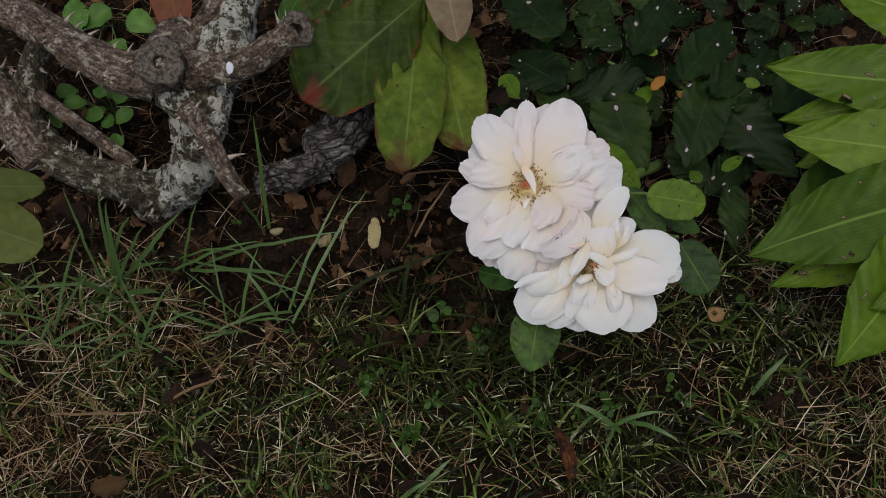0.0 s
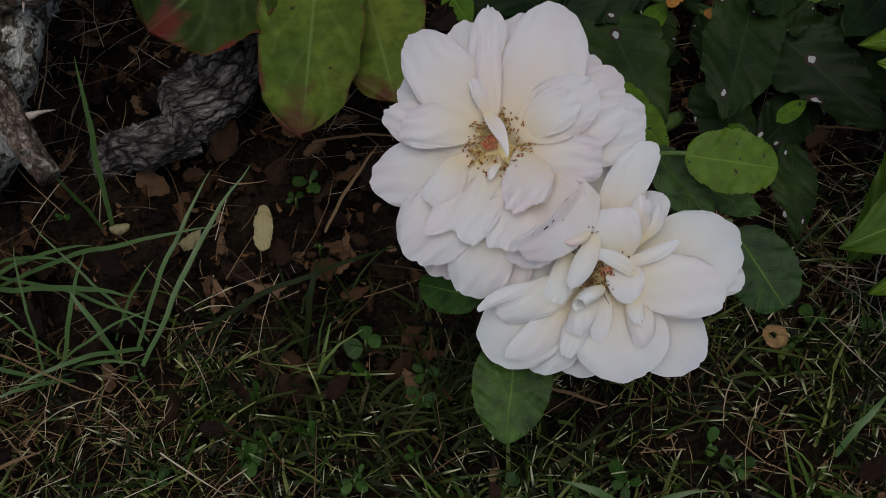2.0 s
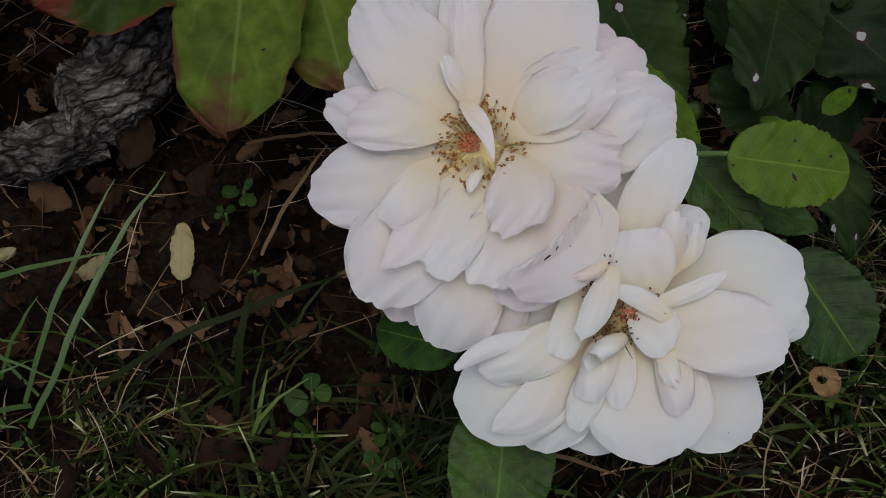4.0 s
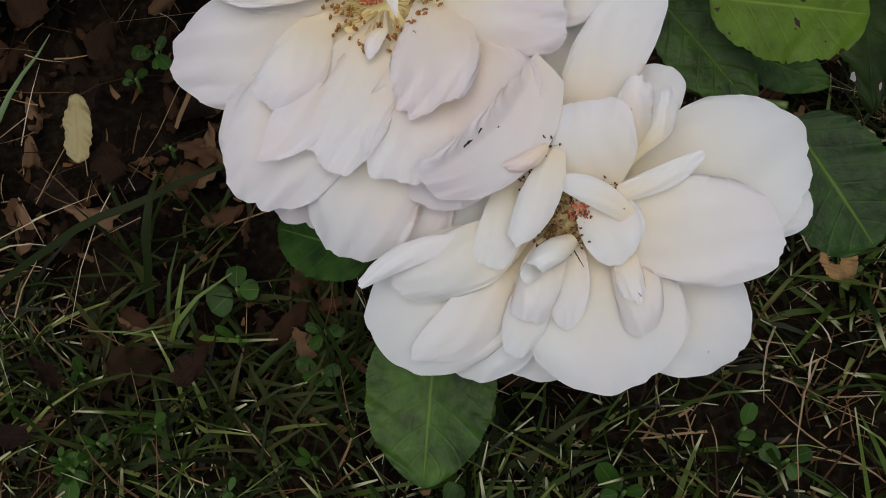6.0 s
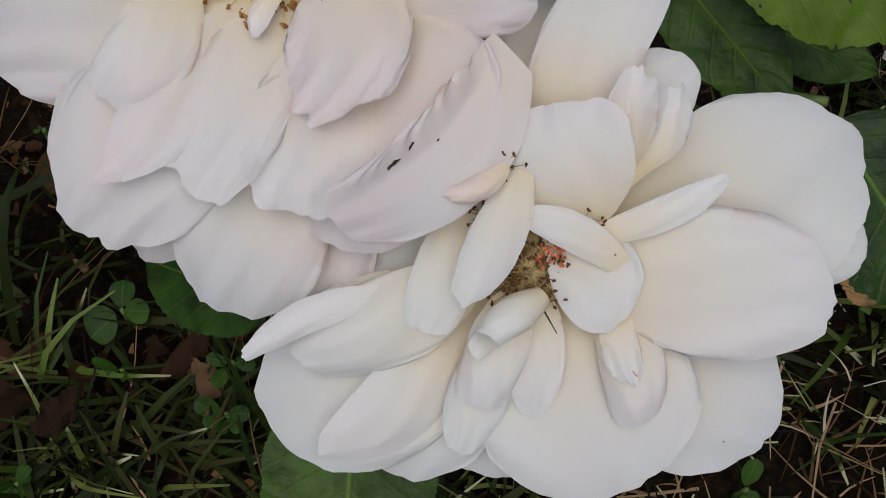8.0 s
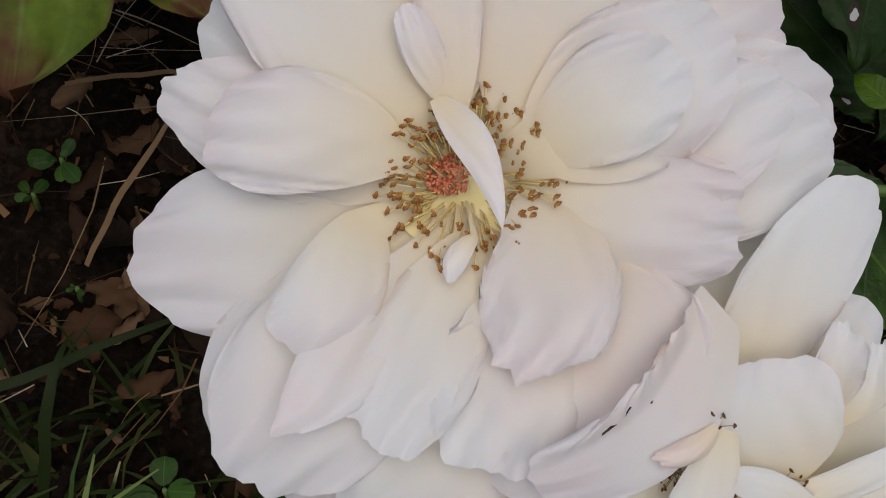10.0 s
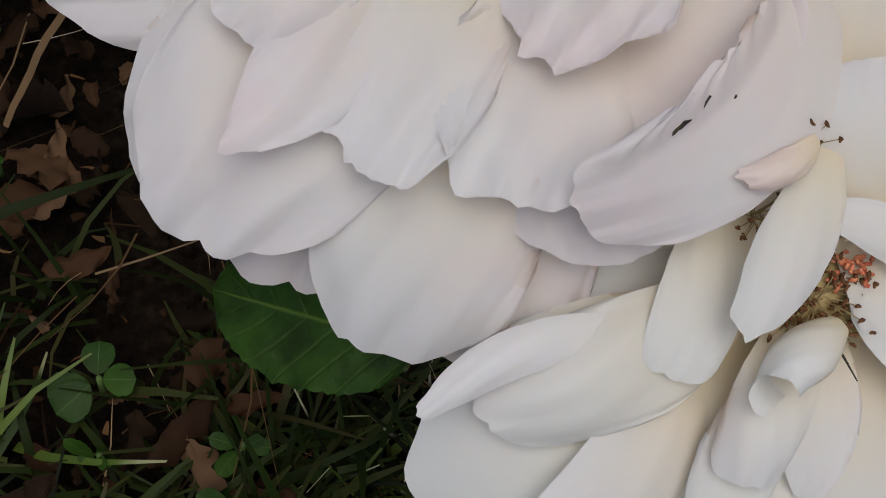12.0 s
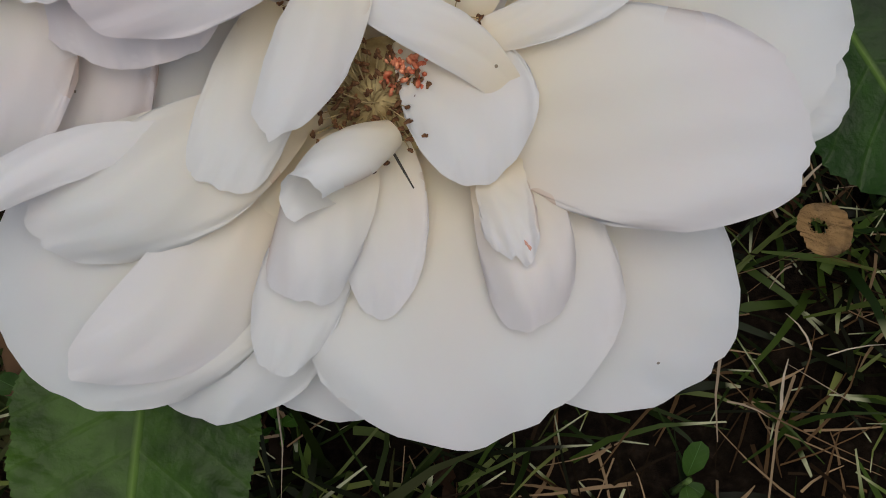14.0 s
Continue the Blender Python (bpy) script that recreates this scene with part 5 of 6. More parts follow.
for k in range(16):
    x, y = LR.uniform(-0.3, 0.2), LR.uniform(-0.15, 0.02)
    fallen(LR.choice(LITTER_MESHES + ORANGE_MESHES), (x, y, 0.003 + 0.006 * LR.random()), LR.uniform(0.007, 0.014), LR.uniform(0, 360), "scrap of dead leaf caught in the lawn", (LR.uniform(-30, 30), LR.uniform(-30, 30)))
leaf(thing("fallen_petal", "yellowed fallen petal lying on brown litter", "petal", "fallen petals", Matrix.Translation((-0.0846, 0.0183, 0.004))), (-0.0856, 0.0260, 0.020), (-0.0845, 0.0090, 0.015), 0.0074, LITTER_PALE, "", "blade", sag=0.05, fold=0.35, curl=0.5, e1=0.45, e2=0.4, rag=0.07, wave=0.06, seed=35, rows=40, cols=17)
fallen(PALE_MESHES[0], (-0.116, 0.0157, 0.004), 0.011, 60, "small pale fallen petal on brown litter", (0, 20))
fallen(PALE_MESHES[0], (-0.1448, 0.0215, 0.004), 0.008, 20, "small pale fallen petal near the trunk", (0, 10))
leaf(thing("fallen_leaf", "round yellowed leaf with a hole, lying on the lawn", "leaf", "fallen leaves", Matrix.Translation((0.1050, -0.0148, 0.006))), (0.1045, -0.0099, 0.008), (0.1056, -0.0197, 0.009), 0.0088, LITTER_TAN, "", "blade", holes=((0.42, 0.15, 0.0016),), sag=0.03, fold=0.2, e1=0.42, e2=0.42, rag=0.05, wave=0.05, seed=33, rows=60, cols=41)
fallen(ORANGE_MESHES[0], (-0.1099, 0.0667, 0.004), 0.019, 75, "orange-brown dead leaf leaning on the litter", (0, -15))
fallen(ORANGE_MESHES[1], (-0.0843, 0.0485, 0.006), 0.013, 80, "small rust-orange dead leaf beside a seedling")
fallen(ORANGE_MESHES[2], (-0.0799, 0.0136, 0.004), 0.016, 120, "tan and orange dead leaf on the soil")
leaf(thing("fallen_leaf", "long curled orange and dark leaf standing in the lawn", "leaf", "fallen leaves", Matrix.Translation((0.0311, -0.1089, 0))), (0.0335, -0.1125, 0.004), (0.0236, -0.0902, 0.018), 0.0071, LITTER_DECAYED, "", "blade", sag=-0.12, fold=0.9, curl=-0.6, e1=0.4, e2=0.45, rag=0.16, wave=0.05, seed=31, bend=0.06)
fallen(TAN_MESHES[1], (-0.1978, -0.1424, 0.012), 0.018, 20, "curled tan dead leaf on the lawn", (10, 15))
fallen(ORANGE_MESHES[2], (-0.0520, -0.0430, 0.006), 0.0125, 60, "ragged rust-coloured dead leaf in the lawn", (20, 15))
fallen(LITTER_MESHES[1], (-0.0206, 0.0853, 0.06), 0.016, 60, "curled dark brown leaf above the white rose", (20, 20))
fallen(LITTER_MESHES[2], (-0.2666, 0.0162, 0.012), 0.022, 160, "grey-brown dead leaf below the trunk")


# ---- weeds ----
def weed(place, size, count, label, seed, spread=0.7, lift=0.35, oval=0.55):
    ob = thing("weed_seedling", label, "weed", "seedlings in grass and litter", Matrix.Translation(place))
    r = random.Random(seed)
    for k in range(count):
        a = 6.283 * k / count * 1.02 + r.uniform(-1.1, 1.1)
        n = size * r.uniform(0.35, 1.1)
        lev = size * lift * r.uniform(0.5, 1.5)
        b = (math.cos(a) * n * 0.15, math.sin(a) * n * 0.15, lev * 0.6)
        t = (math.cos(a) * n * spread * 1.4, math.sin(a) * n * spread * 1.4, lev * r.uniform(0.2, 1.9))
        G, uv, S, Q, _ = leaf_grid(b, t, n * oval, sag=0.06, fold=0.15, e1=0.7, e2=0.45, seed=seed + k, rows=12, cols=7)
        part("leaf", shell("leaf", G, uv, WEED_LEAF, 0.0002), ob)
    part("stem", tube("stem", [(0, 0, -0.006), (0.0005, 0, size * lift)], [0.0007, 0.0005], GREEN_STEM, 6, 3), ob)


weed((-0.0741, 0.0513, -0.002), 0.0072, 7, "small oval-leaved green seedling in the litter", 1)
weed((-0.0790, 0.0430, -0.002), 0.0046, 4, "tiny green seedling in the litter", 2)
weed((-0.0668, 0.0218, -0.002), 0.0034, 3, "tiny pale green seedling among dead leaves", 3)
weed((0.0806, -0.0542, -0.002), 0.0085, 3, "toothed three-leaved clover in the lawn", 4, oval=0.7)
weed((0.0902, -0.0614, -0.002), 0.0062, 3, "small dark clover in the lawn", 5, oval=0.7)
weed((0.0103, -0.0726, -0.002), 0.0062, 3, "small clover in the lawn", 6, oval=0.7)
weed((-0.0793, -0.0667, -0.002), 0.0081, 4, "dark round-leaved weed in the lawn", 7, oval=0.7)
weed((-0.0426, -0.0734, -0.002), 0.0062, 4, "dark green weed in the lawn", 8)
weed((0.1456, -0.0019, -0.002), 0.0087, 4, "dark clover at the bed's edge", 9, oval=0.7)
weed((0.1225, -0.0021, -0.002), 0.0074, 4, "dark clover at the bed's edge", 10, oval=0.7)
weed((-0.0441, -0.0199, -0.002), 0.0087, 4, "bluish-green weed below the roses", 11, oval=0.8)
weed((-0.0206, -0.0304, -0.002), 0.0062, 5, "small green weed below the roses", 12)
weed((-0.1713, 0.0307, -0.002), 0.0050, 5, "yellow-green seedling below a cut cane", 13)
for k in range(26):
    x, y = LR.uniform(-0.34, 0.24), LR.uniform(-0.2, 0.0)
    if lawn_share(np.array(x), np.array(y)) > 0.6 and lit_share(x, y) > 0.5:
        weed((x, y, -0.004), LR.uniform(0.004, 0.007), LR.choice((3, 4, 5)), "small green weed growing between the grass", 100 + k, oval=LR.uniform(0.4, 0.65))


for k in range(16):
    x, y = LR.uniform(-0.09, 0.06), LR.uniform(-0.11, -0.03)
    weed((x, y, -0.005), LR.uniform(0.004, 0.0075), LR.choice((4, 5, 6, 7)), "dark leafy weed growing under the roses", 160 + k, lift=0.9, oval=LR.uniform(0.4, 0.7))


def creeper(centre, leaves, size, label, seed):
    ob = thing("creeping_plant", label, "plant", "", Matrix.Translation(centre))
    r = random.Random(seed)
    for p in leaves:
        a = r.uniform(0, 6.283)
        b = (p[0] - centre[0], p[1] - centre[1], p[2] - centre[2])
        t = (b[0] + math.cos(a) * size, b[1] + math.sin(a) * size, b[2] - 0.002)
        G, uv, S, Q, _ = leaf_grid(b, t, size * 0.75, sag=0.15, fold=0.35, e1=0.55, e2=0.85, wave=0.06, seed=seed, rows=14, cols=7)
        part("leaf", shell("leaf", G, uv, FRESH_LEAF, 0.0002), ob)
        part("stem", tube("stem", [(0, 0, -0.01), (b[0] * 0.5, b[1] * 0.5, b[2] * 0.6), b], [0.0006, 0.0005, 0.0004], GREEN_STEM, 5, 3), ob)


creeper((-0.2665, 0.1056, 0), [(-0.2646, 0.0933, 0.03), (-0.2581, 0.0829, 0.03), (-0.2511, 0.0742, 0.028), (-0.2434, 0.0685, 0.025), (-0.2412, 0.0862, 0.03), (-0.2924, 0.0957, 0.03), (-0.2852, 0.0896, 0.03), (-0.2933, 0.0864, 0.025), (-0.2675, 0.0856, 0.02), (-0.2511, 0.0899, 0.03), (-0.2682, 0.1078, 0.02)], 0.013, "small bright green weed growing between the canes", 3)
creeper((-0.292, 0.186, 0), [(-0.2772, 0.1666, 0.03), (-0.2959, 0.1654, 0.03), (-0.2665, 0.1409, 0.03), (-0.2642, 0.1601, 0.03), (-0.2831, 0.1487, 0.02), (-0.3141, 0.1761, 0.02)], 0.021, "leafy green weed behind the rose trunk", 5)


# ---- the old rose bush ----
bush = thing("rose_bush", "gnarled grey rose trunk with lichen, thorns and pruned stubs", "rose bush", m=Matrix.Translation((-0.2243, 0.0415, 0)))


CANES = []


def cane(pts, radii, material, label="", rough=0.2, grain=70.0, ring=44, steps=26, seed=0):
    made = stem_part(bush, pts, radii, material, "cane", label, ring=ring, steps=steps, rough=rough, seed=seed, grain=grain)
    CANES.append(made)
    return made


def thorns(pts, radii, count, seed, size=0.006):
    r = random.Random(seed)
    o = Vector(bush.matrix_world.translation)
    P = [Vector(p) for p in pts]
    for k in range(count):
        f = r.random() * (len(P) - 1)
        i = min(int(f), len(P) - 2)
        c, d = P[i].lerp(P[i + 1], f - i), (P[i + 1] - P[i]).normalized()
        rad = radii[i] + (radii[i + 1] - radii[i]) * (f - i)
        way = d.orthogonal().normalized()
        way.rotate(Matrix.Rotation(r.uniform(0, 6.283), 3, d))
        if way.z < -0.5:
            way = -way
        n = size * r.uniform(0.7, 1.7)
        b = c + way * rad * 0.85 - o
        part("thorn", tube("thorn", [b, b + way * n * 0.5 + d * n * 0.05, b + way * n + d * n * 0.25], [n * 0.19, n * 0.08, 0.0001], THORN, 7, 2), CANES[-1])


arm_l = [(-0.3388, 0.1312, 0.09), (-0.3036, 0.1088, 0.09), (-0.2666, 0.0877, 0.09), (-0.234, 0.0715, 0.085), (-0.2117, 0.0753, 0.075)]
cane(arm_l, [0.010, 0.0105, 0.0105, 0.011, 0.014], BARK, "brown-grey thorny cane", 0.14)
thorns(arm_l, [0.010, 0.0105, 0.0105, 0.011, 0.014], 28, 1)
knot = [(-0.2126, 0.1222, 0.05), (-0.2055, 0.0839, 0.075), (-0.2017, 0.0698, 0.094)]
cane(knot, [0.017, 0.016, 0.0125], BARK, "swollen pruning knot", 0.22, 90)
arm_r = [(-0.2047, 0.082, 0.07), (-0.1813, 0.0773, 0.08), (-0.159, 0.0736, 0.09), (-0.1398, 0.0809, 0.098), (-0.1281, 0.0868, 0.105)]
cane(arm_r, [0.012, 0.010, 0.0085, 0.0078, 0.0082], BARK, "pale pruned stub", 0.14)
thorns(arm_r, [0.012, 0.010, 0.0085, 0.0078, 0.0082], 20, 2, 0.005)
down = [(-0.1828, 0.1749, 0.06), (-0.183, 0.1287, 0.06), (-0.1828, 0.0797, 0.062), (-0.1868, 0.0521, 0.05), (-0.1973, 0.0423, 0.026), (-0.2265, 0.0447, -0.005)]
cane(down, [0.015, 0.015, 0.014, 0.0125, 0.013, 0.016], LICHEN_BARK, "thick trunk crusted with pale lichen", 0.2, 80)
thorns(down, [0.015, 0.015, 0.014, 0.0125, 0.013, 0.016], 24, 3, 0.004)
low = [(-0.2144, 0.039, 0.008), (-0.238, 0.0379, 0.022), (-0.2678, 0.0423, 0.03), (-0.2969, 0.0634, 0.035), (-0.3121, 0.0841, 0.04), (-0.3371, 0.0961, 0.05)]
cane(low, [0.013, 0.011, 0.0105, 0.0105, 0.009, 0.009], MOSSY_BARK, "mossy grey lower limb", 0.2, 80)
thorns(low, [0.013, 0.011, 0.0105, 0.0105, 0.009, 0.009], 52, 4, 0.006)
rise = [(-0.2999, 0.0678, 0.04), (-0.2958, 0.0903, 0.055), (-0.2838, 0.1042, 0.075)]
cane(rise, [0.010, 0.0085, 0.008], MOSSY_BARK, "", 0.2)
thorns(rise, [0.010, 0.0085, 0.008], 12, 5, 0.005)
left = [(-0.3444, 0.1092, 0.06), (-0.319, 0.0801, 0.055), (-0.2977, 0.0558, 0.045), (-0.2832, 0.0416, 0.035)]
cane(left, [0.010, 0.010, 0.011, 0.010], BARK, "", 0.18)
thorns(left, [0.010, 0.010, 0.011, 0.010], 20, 6)
spur = [(-0.1867, 0.0529, 0.075), (-0.1727, 0.0365, 0.075), (-0.1584, 0.0153, 0.072), (-0.1467, 0.0026, 0.068)]
cane(spur, [0.0065, 0.0052, 0.005, 0.0042], BARK, "slender reddish-brown cane stub", 0.1)
thorns(spur, [0.0065, 0.0052, 0.005, 0.0042], 10, 7, 0.006)
thin = [(-0.2903, 0.0776, 0.05), (-0.2626, 0.0627, 0.042), (-0.2312, 0.0486, 0.025)]
cane(thin, [0.0045, 0.004, 0.0045], BARK, "thin dead grey cane", 0.1)
link = [(-0.2085, 0.0838, 0.07), (-0.1957, 0.068, 0.06), (-0.194, 0.061, 0.04)]
cane(link, [0.014, 0.012, 0.012], LICHEN_BARK, "", 0.2)
top = [(-0.1988, 0.1188, 0.06), (-0.1909, 0.1324, 0.07), (-0.1883, 0.1547, 0.08)]
cane(top, [0.009, 0.0085, 0.0085], BARK, "", 0.16)
thorns(top, [0.009, 0.0085, 0.0085], 10, 8)


def stub_end(centre, way, radius, hole, label):
    """A weathered cut with rings and a dark pith."""
    o = Vector(bush.matrix_world.translation)
    m = Vector(way).to_track_quat("Z", "Y").to_matrix().to_4x4()
    n, verts, faces = 20, [], []
    prof = [(1.08, -0.5), (1.14, -0.1), (1.02, 0.16), (0.88, 0.0), (0.74, 0.16), (0.58, 0.02), (0.46, 0.14), (hole, 0.06), (hole * 0.85, -0.35), (hole * 0.5, -0.7)]
    for f, h in prof:
        for j in range(n):
            a = 2 * math.pi * j / n
            k = 1 + 0.09 * math.sin(3 * a + f * 4) + 0.07 * math.sin(7 * a + f * 9)
            verts.append(m @ Vector((math.cos(a) * f * radius * k, math.sin(a) * f * radius * k, h * radius)) + Vector(centre) - o)
    for i in range(len(prof) - 1):
        for j in range(n):
            a, b = i * n + j, i * n + (j + 1) % n
            faces.append((a, b, b + n, a + n))
    faces.append(tuple(range((len(prof) - 1) * n, len(prof) * n)))
    me = mesh_of("cut_end", verts, faces, [CUT_WOOD, PITH])
    ids = [1 if k >= 7 * n else 0 for k in range(len(me.polygons))]
    me.polygons.foreach_set("material_index", ids)
    part("cut_end", me, bush, label)


stub_end((-0.2008, 0.0681, 0.096), (0.12, -0.5, 0.86), 0.0118, 0.30, "weathered round pruning cut with a dark hole")
stub_end((-0.1272, 0.0858, 0.1065), (0.28, -0.5, 0.8), 0.0088, 0.40, "pale round cut end with a dark pith")

me_spot = bmesh.new()
bmesh.ops.create_icosphere(me_spot, subdivisions=3, radius=1.0)
for v in me_spot.verts:
    v.co *= 1 + 0.16 * noise.noise(v.co * 2.1)
spot_mesh = bpy.data.meshes.new("dropping")
me_spot.to_mesh(spot_mesh)
me_spot.free()
spot_mesh.materials.append(WHITE_CRUST)
spot_mesh.polygons.foreach_set("use_smooth", [True] * len(spot_mesh.polygons))
dropping = part("dropping", spot_mesh, bush, "bluish-white bird dropping on the bark")
dropping.matrix_local = Matrix.Translation((-0.1614 + 0.2243, 0.0662 - 0.0415, 0.0962)) @ Euler((0.5, 0.0, 0.2)).to_matrix().to_4x4() @ Matrix.Diagonal((0.0021, 0.0034, 0.0010, 1))

old = thing("old_stump", "low dark stump with deeply furrowed bark beside the trunk", "stump", m=Matrix.Translation((-0.1208, 0.0939, 0)))
stem_part(old, [(-0.0909, 0.1297, 0.03), (-0.1028, 0.102, 0.028), (-0.1161, 0.0816, 0.02), (-0.1283, 0.0732, 0.01)], [0.013, 0.0135, 0.014, 0.012], FURROWED, "stem", ring=72, steps=30, rough=0.26, grain=110.0)
stem_part(old, [(-0.1237, 0.0715, 0.004), (-0.1428, 0.0624, 0.006), (-0.1628, 0.058, -0.002)], [0.010, 0.010, 0.008], FURROWED, "root", ring=64, steps=30, rough=0.28, grain=110.0)

near = thing("rose_shoot", "olive green rose leaves on a shoot close above the bed", "rose shoot", m=Matrix.Translation((-0.2834, -0.0344, 0.1)))
leaf(near, (-0.2647, -0.0413, 0.13), (-0.2199, -0.0388, 0.13), 0.0172, OLIVE_LEAF, sag=0.02, e1=0.5, e2=0.5, seed=2)
leaf(near, (-0.2625, -0.0539, 0.125), (-0.2168, -0.065, 0.12), 0.0289, OLIVE_LEAF, sag=0.03, e1=0.5, e2=0.45, seed=4)
stem_part(near, [(-0.3169, -0.069, -0.005), (-0.286, -0.0527, 0.08), (-0.2653, -0.0474, 0.127)], [0.002, 0.0018, 0.0012], GREEN_STEM, ring=8)


# ---- broad-leaved plant with reddening rims ----
peony = thing("broad_leaved_plant", "broad green divided leaves with reddish-brown rims", "plant", m=Matrix.Translation((-0.0792, 0.2199, 0)))
leaf(peony, (-0.0732, 0.1749, 0.064), (-0.0675, 0.0338, 0.056), 0.0407, PEONY_LEAF, "green leaflet with a red tip", sag=0.03, fold=0.10, e1=1.25, e2=0.62, wave=0.035, rag=0.05, seed=21, rows=70, cols=21)
leaf(peony, (-0.0723, 0.1767, 0.06), (-0.0363, 0.0561, 0.05), 0.0420, PEONY_LEAF, "green leaflet with a purplish rim", sag=0.03, fold=0.08, e1=1.0, e2=0.6, wave=0.035, rag=0.05, seed=22, rows=70, cols=21)
leaf(peony, (-0.0664, 0.1551, 0.068), (-0.1293, 0.0756, 0.064), 0.0614, PEONY_SHADED, "green leaflet with a red rim, coloured as turned from the light", sag=0.06, fold=0.12, e1=1.0, e2=0.55, wave=0.05, rag=0.06, seed=23, rows=70, cols=21)
leaf(peony, (-0.1147, 0.1984, 0.058), (-0.1339, 0.1309, 0.054), 0.0327, PEONY_SHADED, sag=0.03, e1=0.8, e2=0.6, seed=24)
leaf(peony, (-0.0617, 0.174, 0.082), (-0.0442, 0.1088, 0.078), 0.0259, PALE_LEAF, "withered beige leaflet", sag=0.02, fold=0.25, e1=0.6, e2=0.55, seed=25)
leaf(peony, (-0.2475, 0.201, 0.045), (-0.2222, 0.1396, 0.04), 0.0274, RED_LEAF, "red and green autumn leaf", sag=0.02, e1=0.6, e2=0.55, seed=26)
leaf(peony, (-0.1437, 0.1872, 0.05), (-0.1577, 0.1416, 0.045), 0.018, WEED_LEAF, sag=0.02, e1=0.6, e2=0.7, seed=27)
stem_part(peony, [(-0.0787, 0.2458, -0.005), (-0.0738, 0.1965, 0.04), (-0.0722, 0.161, 0.062)], [0.002, 0.0018, 0.0014], GREEN_STEM, ring=8)

# ---- dark shrub with spotted leaves ----
shrub = thing("dark_shrub", "low shrub with dark toothed leaves, spotted and eaten by insects", "shrub", m=Matrix.Translation((0.069, 0.1613, 0)))
SH = dict(sag=0.08, fold=0.16, serr=0.045, teeth=20, e1=0.62, e2=0.85, wave=0.06, rag=0.08)


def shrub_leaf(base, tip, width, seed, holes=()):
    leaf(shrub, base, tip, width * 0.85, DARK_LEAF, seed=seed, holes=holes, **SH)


shrub_leaf((0.0376, 0.109, 0.05), (0.062, 0.0509, 0.045), 0.0359, 31)
shrub_leaf((0.0977, 0.1091, 0.055), (0.0844, 0.0522, 0.05), 0.0353, 32)
shrub_leaf((0.0952, 0.1048, 0.05), (0.145, 0.0563, 0.042), 0.0353, 33)
shrub_leaf((0.0797, 0.1037, 0.06), (0.11, 0.1575, 0.055), 0.0293, 34)
shrub_leaf((0.0529, 0.1227, 0.055), (0.0786, 0.1865, 0.05), 0.0269, 35)
shrub_leaf((0.0953, 0.0947, 0.06), (0.1281, 0.1299, 0.055), 0.0233, 36, ((0.45, 0.3, 0.003), (0.62, -0.2, 0.0026)))
shrub_leaf((0.1084, 0.0989, 0.056), (0.1218, 0.0945, 0.05), 0.018, 37, ((0.5, 0.1, 0.0035),))
shrub_leaf((0.131, 0.0912, 0.05), (0.1655, 0.1367, 0.045), 0.0284, 38)
shrub_leaf((0.0611, 0.1098, 0.056), (0.0188, 0.0973, 0.05), 0.0233, 39)
shrub_leaf((0.0463, 0.1312, 0.052), (0.0187, 0.1576, 0.05), 0.0215, 40, ((0.5, 0.2, 0.0028),))
shrub_leaf((0.0168, 0.1074, 0.045), (-0.0185, 0.135, 0.04), 0.0299, 41)
shrub_leaf((0.0111, 0.1503, 0.04), (-0.0275, 0.1993, 0.035), 0.0389, 42)
shrub_leaf((-0.017, 0.1178, 0.045), (-0.0056, 0.0994, 0.04), 0.015, 43, ((0.5, 0.2, 0.0025),))
shrub_leaf((0.0404, 0.1612, 0.05), (0.025, 0.1337, 0.05), 0.018, 44, ((0.6, 0.3, 0.0025),))
shrub_leaf((0.112, 0.0555, 0.03), (0.1123, 0.0171, 0.028), 0.0193, 45)
shrub_leaf((0.0024, 0.1277, 0.04), (0.0168, 0.0863, 0.035), 0.0239, 46)
shrub_leaf((0.0767, 0.0786, 0.035), (0.0995, 0.0526, 0.03), 0.0239, 47)
shrub_leaf((0.125, 0.0819, 0.03), (0.0963, 0.0486, 0.03), 0.0239, 48)
shrub_leaf((0.1458, 0.1, 0.04), (0.1591, 0.0726, 0.03), 0.0239, 49)
SR = random.Random(5)
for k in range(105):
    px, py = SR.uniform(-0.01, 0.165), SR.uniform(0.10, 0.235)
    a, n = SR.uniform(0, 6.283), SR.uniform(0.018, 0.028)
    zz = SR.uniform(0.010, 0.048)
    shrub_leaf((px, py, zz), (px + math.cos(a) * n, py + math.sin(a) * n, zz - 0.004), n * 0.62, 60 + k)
for tipx, tipy in ((0.08, 0.11), (0.13, 0.10), (0.04, 0.13), (0.1, 0.16)):
    stem_part(shrub, [(0.0802, 0.1616, -0.005), (0.5 * (tipx + 0.1), 0.5 * (tipy + 0.14), 0.02), (tipx, tipy, 0.042)], [0.0018, 0.0014, 0.0009], GREEN_STEM, ring=7)
leaf(shrub, (0.0558, 0.0918, 0.05), (0.065, 0.1068, 0.05), 0.00898, YELLOW_LEAF, "yellowing leaflet", seed=71)
leaf(shrub, (-0.0196, 0.1092, 0.05), (-0.0101, 0.0932, 0.05), 0.012, YELLOW_LEAF, seed=72)

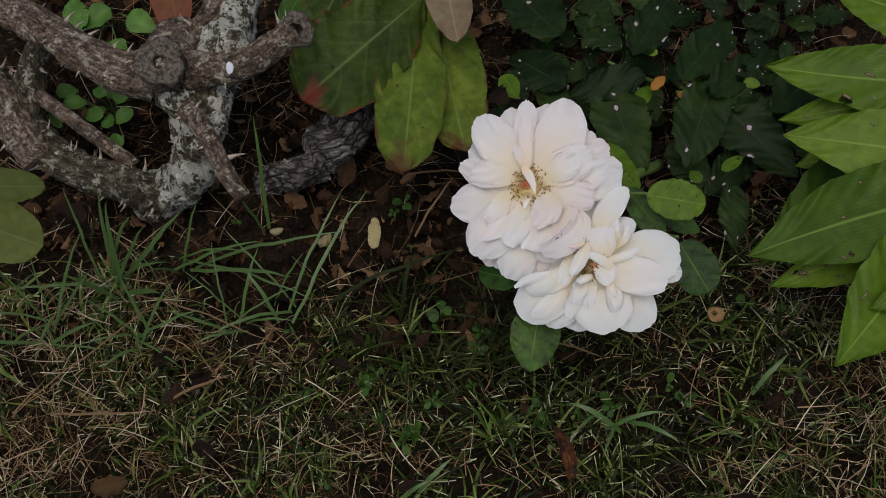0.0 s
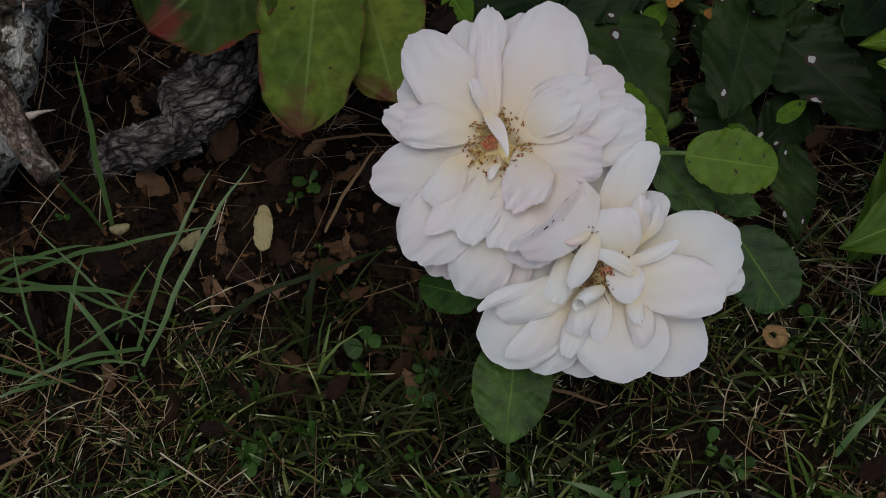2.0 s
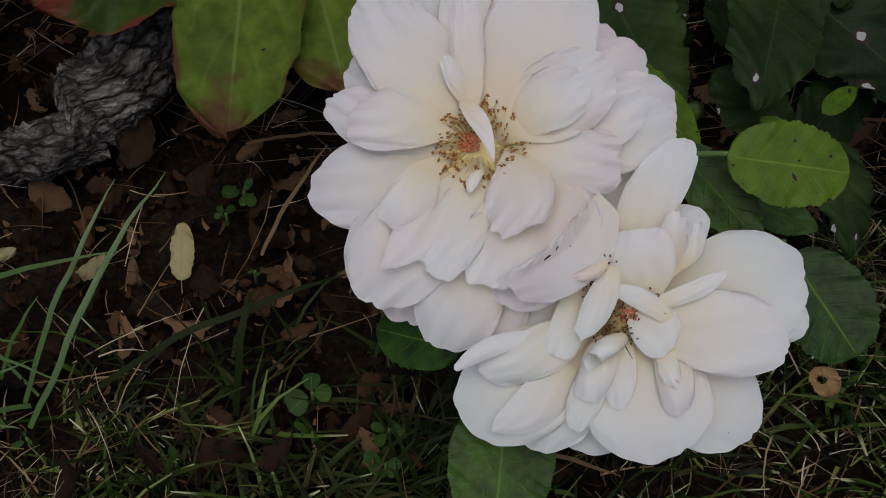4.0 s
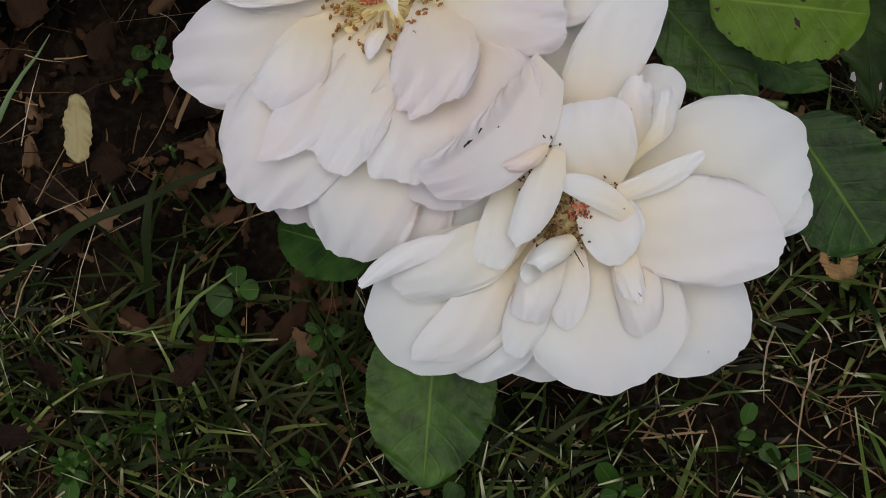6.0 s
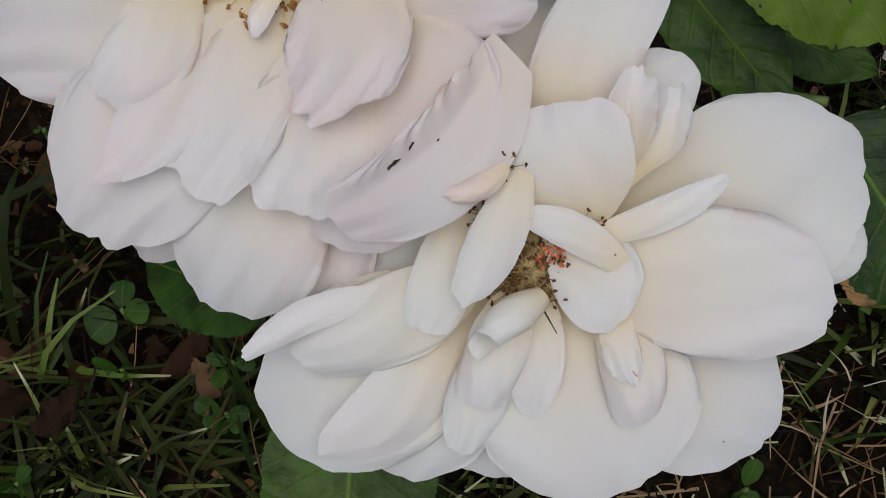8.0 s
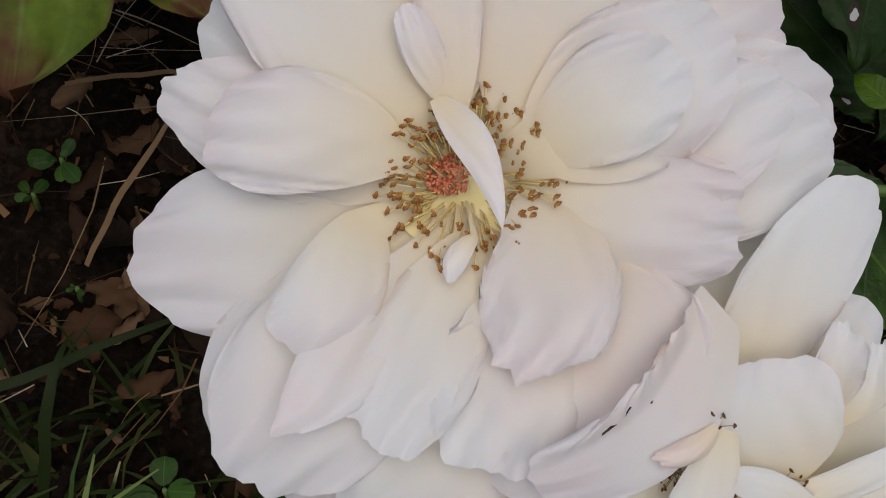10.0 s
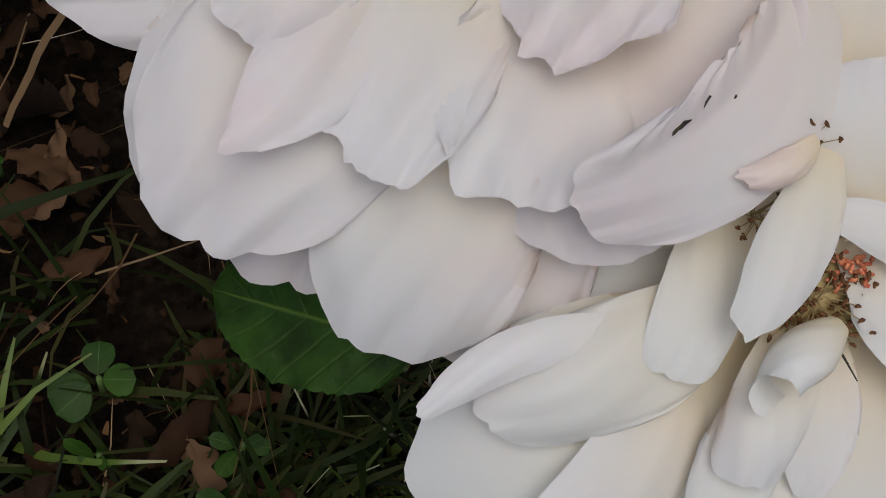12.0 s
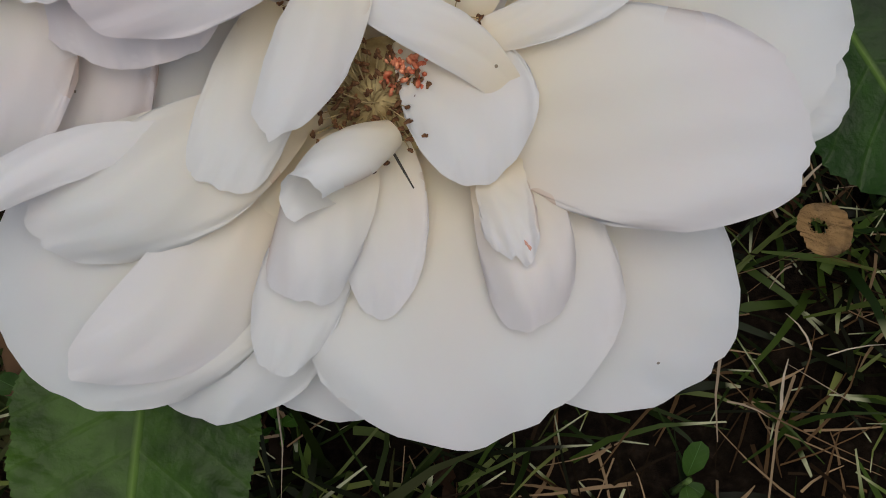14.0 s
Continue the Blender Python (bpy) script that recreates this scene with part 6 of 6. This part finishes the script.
for k, (a, b) in enumerate((((0.0494, 0.144, 0.05), (0.0612, 0.1339, 0.05)), ((0.0678, 0.1301, 0.05), (0.0561, 0.1379, 0.05)), ((0.1034, 0.0541, 0.045), (0.1158, 0.0645, 0.045)), ((0.0934, 0.0492, 0.04), (0.0872, 0.0563, 0.04)), ((0.1148, 0.1074, 0.056), (0.1241, 0.106, 0.056)))):
    leaf(shrub, a, b, 0.00658, YELLOW_LEAF, "small yellow-green leaflet", seed=140 + k, rows=16, cols=9)

leaf(shrub, (0.0645, 0.0986, 0.056), (0.0719, 0.1098, 0.056), 0.00568, AUTUMN_LEAF, "orange dying leaflet", seed=150, rows=18, cols=9, rag=0.15)
leaf(shrub, (0.0794, 0.1028, 0.05), (0.0848, 0.0991, 0.05), 0.00419, AUTUMN_LEAF, seed=151, rows=12, cols=7)
leaf(shrub, (0.1368, 0.1242, 0.05), (0.1407, 0.1195, 0.05), 0.00389, AUTUMN_LEAF, seed=152, rows=12, cols=7)

# ---- lanceolate plant ----
lily = thing("lanceolate_plant", "lime green plant with long pointed leaves, insect-eaten and brown-spotted", "plant", m=Matrix.Translation((0.2337, 0.1117, 0)))
LL = dict(sag=0.04, fold=0.18, e1=0.75, e2=1.0, rows=130, cols=45)
leaf(lily, (0.2284, 0.0898, 0.085), (0.1226, 0.1005, 0.08), 0.0366, LILY_LEAF, seed=81, holes=((0.60, -0.86, 0.0030),), blots=((0.50, 0.1, 2.6, 2.2, 0.3), (0.60, -0.72, 2.4, 3.6, 0.3), (0.46, 0.75, 1.4, 1.0, 0.3), (0.47, -0.6, 1.6, 1.4, 0.3)), bend=-0.03, **LL)
leaf(lily, (0.228, 0.1336, 0.075), (0.1632, 0.1702, 0.07), 0.0345, LILY_LEAF, seed=82, **LL)
leaf(lily, (0.2345, 0.0985, 0.07), (0.1319, 0.0781, 0.062), 0.0262, LILY_LEAF, seed=83, blots=((0.62, -0.45, 4.2, 3.6, 0.1), (0.70, -0.3, 3.0, 3.4, 0.4), (0.53, -0.6, 2.6, 3.0, 0.2), (0.86, -0.2, 1.8, 3.4, 1.2)), **LL)
leaf(lily, (0.2266, 0.037, 0.088), (0.1294, 0.0528, 0.082), 0.039, LILY_LEAF, seed=84, blots=((0.44, -0.75, 2.4, 1.8, 0.1), (0.58, 0.55, 1.4, 1.0, 0.5)), **LL)
leaf(lily, (0.2283, 0.029, 0.08), (0.112, -0.0165, 0.074), 0.047, LILY_MID, seed=85, bend=0.02, blots=((0.60, 0.1, 1.7, 1.7, 0.4), (0.66, -0.85, 2.2, 1.4, 0.9), (0.50, 0.7, 1.8, 1.1, 0.2)), **LL)
leaf(lily, (0.1894, 0.0723, 0.055), (0.1237, -0.0036, 0.045), 0.0359, LILY_DARK, seed=86, **LL)
leaf(lily, (0.2175, 0.0206, 0.06), (0.1265, -0.0201, 0.052), 0.0281, LILY_LEAF, "half-browned eaten leaf", seed=87, holes=((0.86, 0.4, 0.002),), blots=((0.83, 0.1, 3.4, 4.6, 0.7), (0.66, 0.0, 5.2, 2.2, 0.1), (0.58, 0.55, 1.6, 1.4, 0.3), (0.52, -0.1, 3.4, 1.5, 0.2), (0.50, 0.5, 1.6, 1.3, 0.3), (0.66, -0.6, 1.6, 1.6, 0.3)), **LL)
leaf(lily, (0.2139, 0.0174, 0.07), (0.1522, -0.0683, 0.066), 0.0433, LILY_LEAF, seed=88, blots=((0.66, 0.55, 2.6, 1.6, 0.3), (0.4, 0.2, 3.0, 2.4, 0.6)), **LL)
leaf(lily, (0.1866, 0.021, 0.05), (0.1652, -0.0268, 0.045), 0.015, LILY_LEAF, seed=89, blots=((0.62, -0.5, 1.6, 2.6, 0.4),), **LL)
leaf(lily, (0.2057, 0.0736, 0.06), (0.1414, 0.0551, 0.052), 0.0237, LILY_LEAF, seed=90, blots=((0.72, -0.5, 2.2, 1.6, 0.2),), **LL)
leaf(lily, (0.2137, -0.0183, 0.075), (0.1678, -0.0408, 0.072), 0.0201, LILY_LEAF, seed=91, **LL)
stem_part(lily, [(0.2535, 0.1003, -0.005), (0.236, 0.0794, 0.05), (0.2225, 0.0592, 0.1)], [0.0035, 0.003, 0.0024], GREEN_STEM, ring=10)
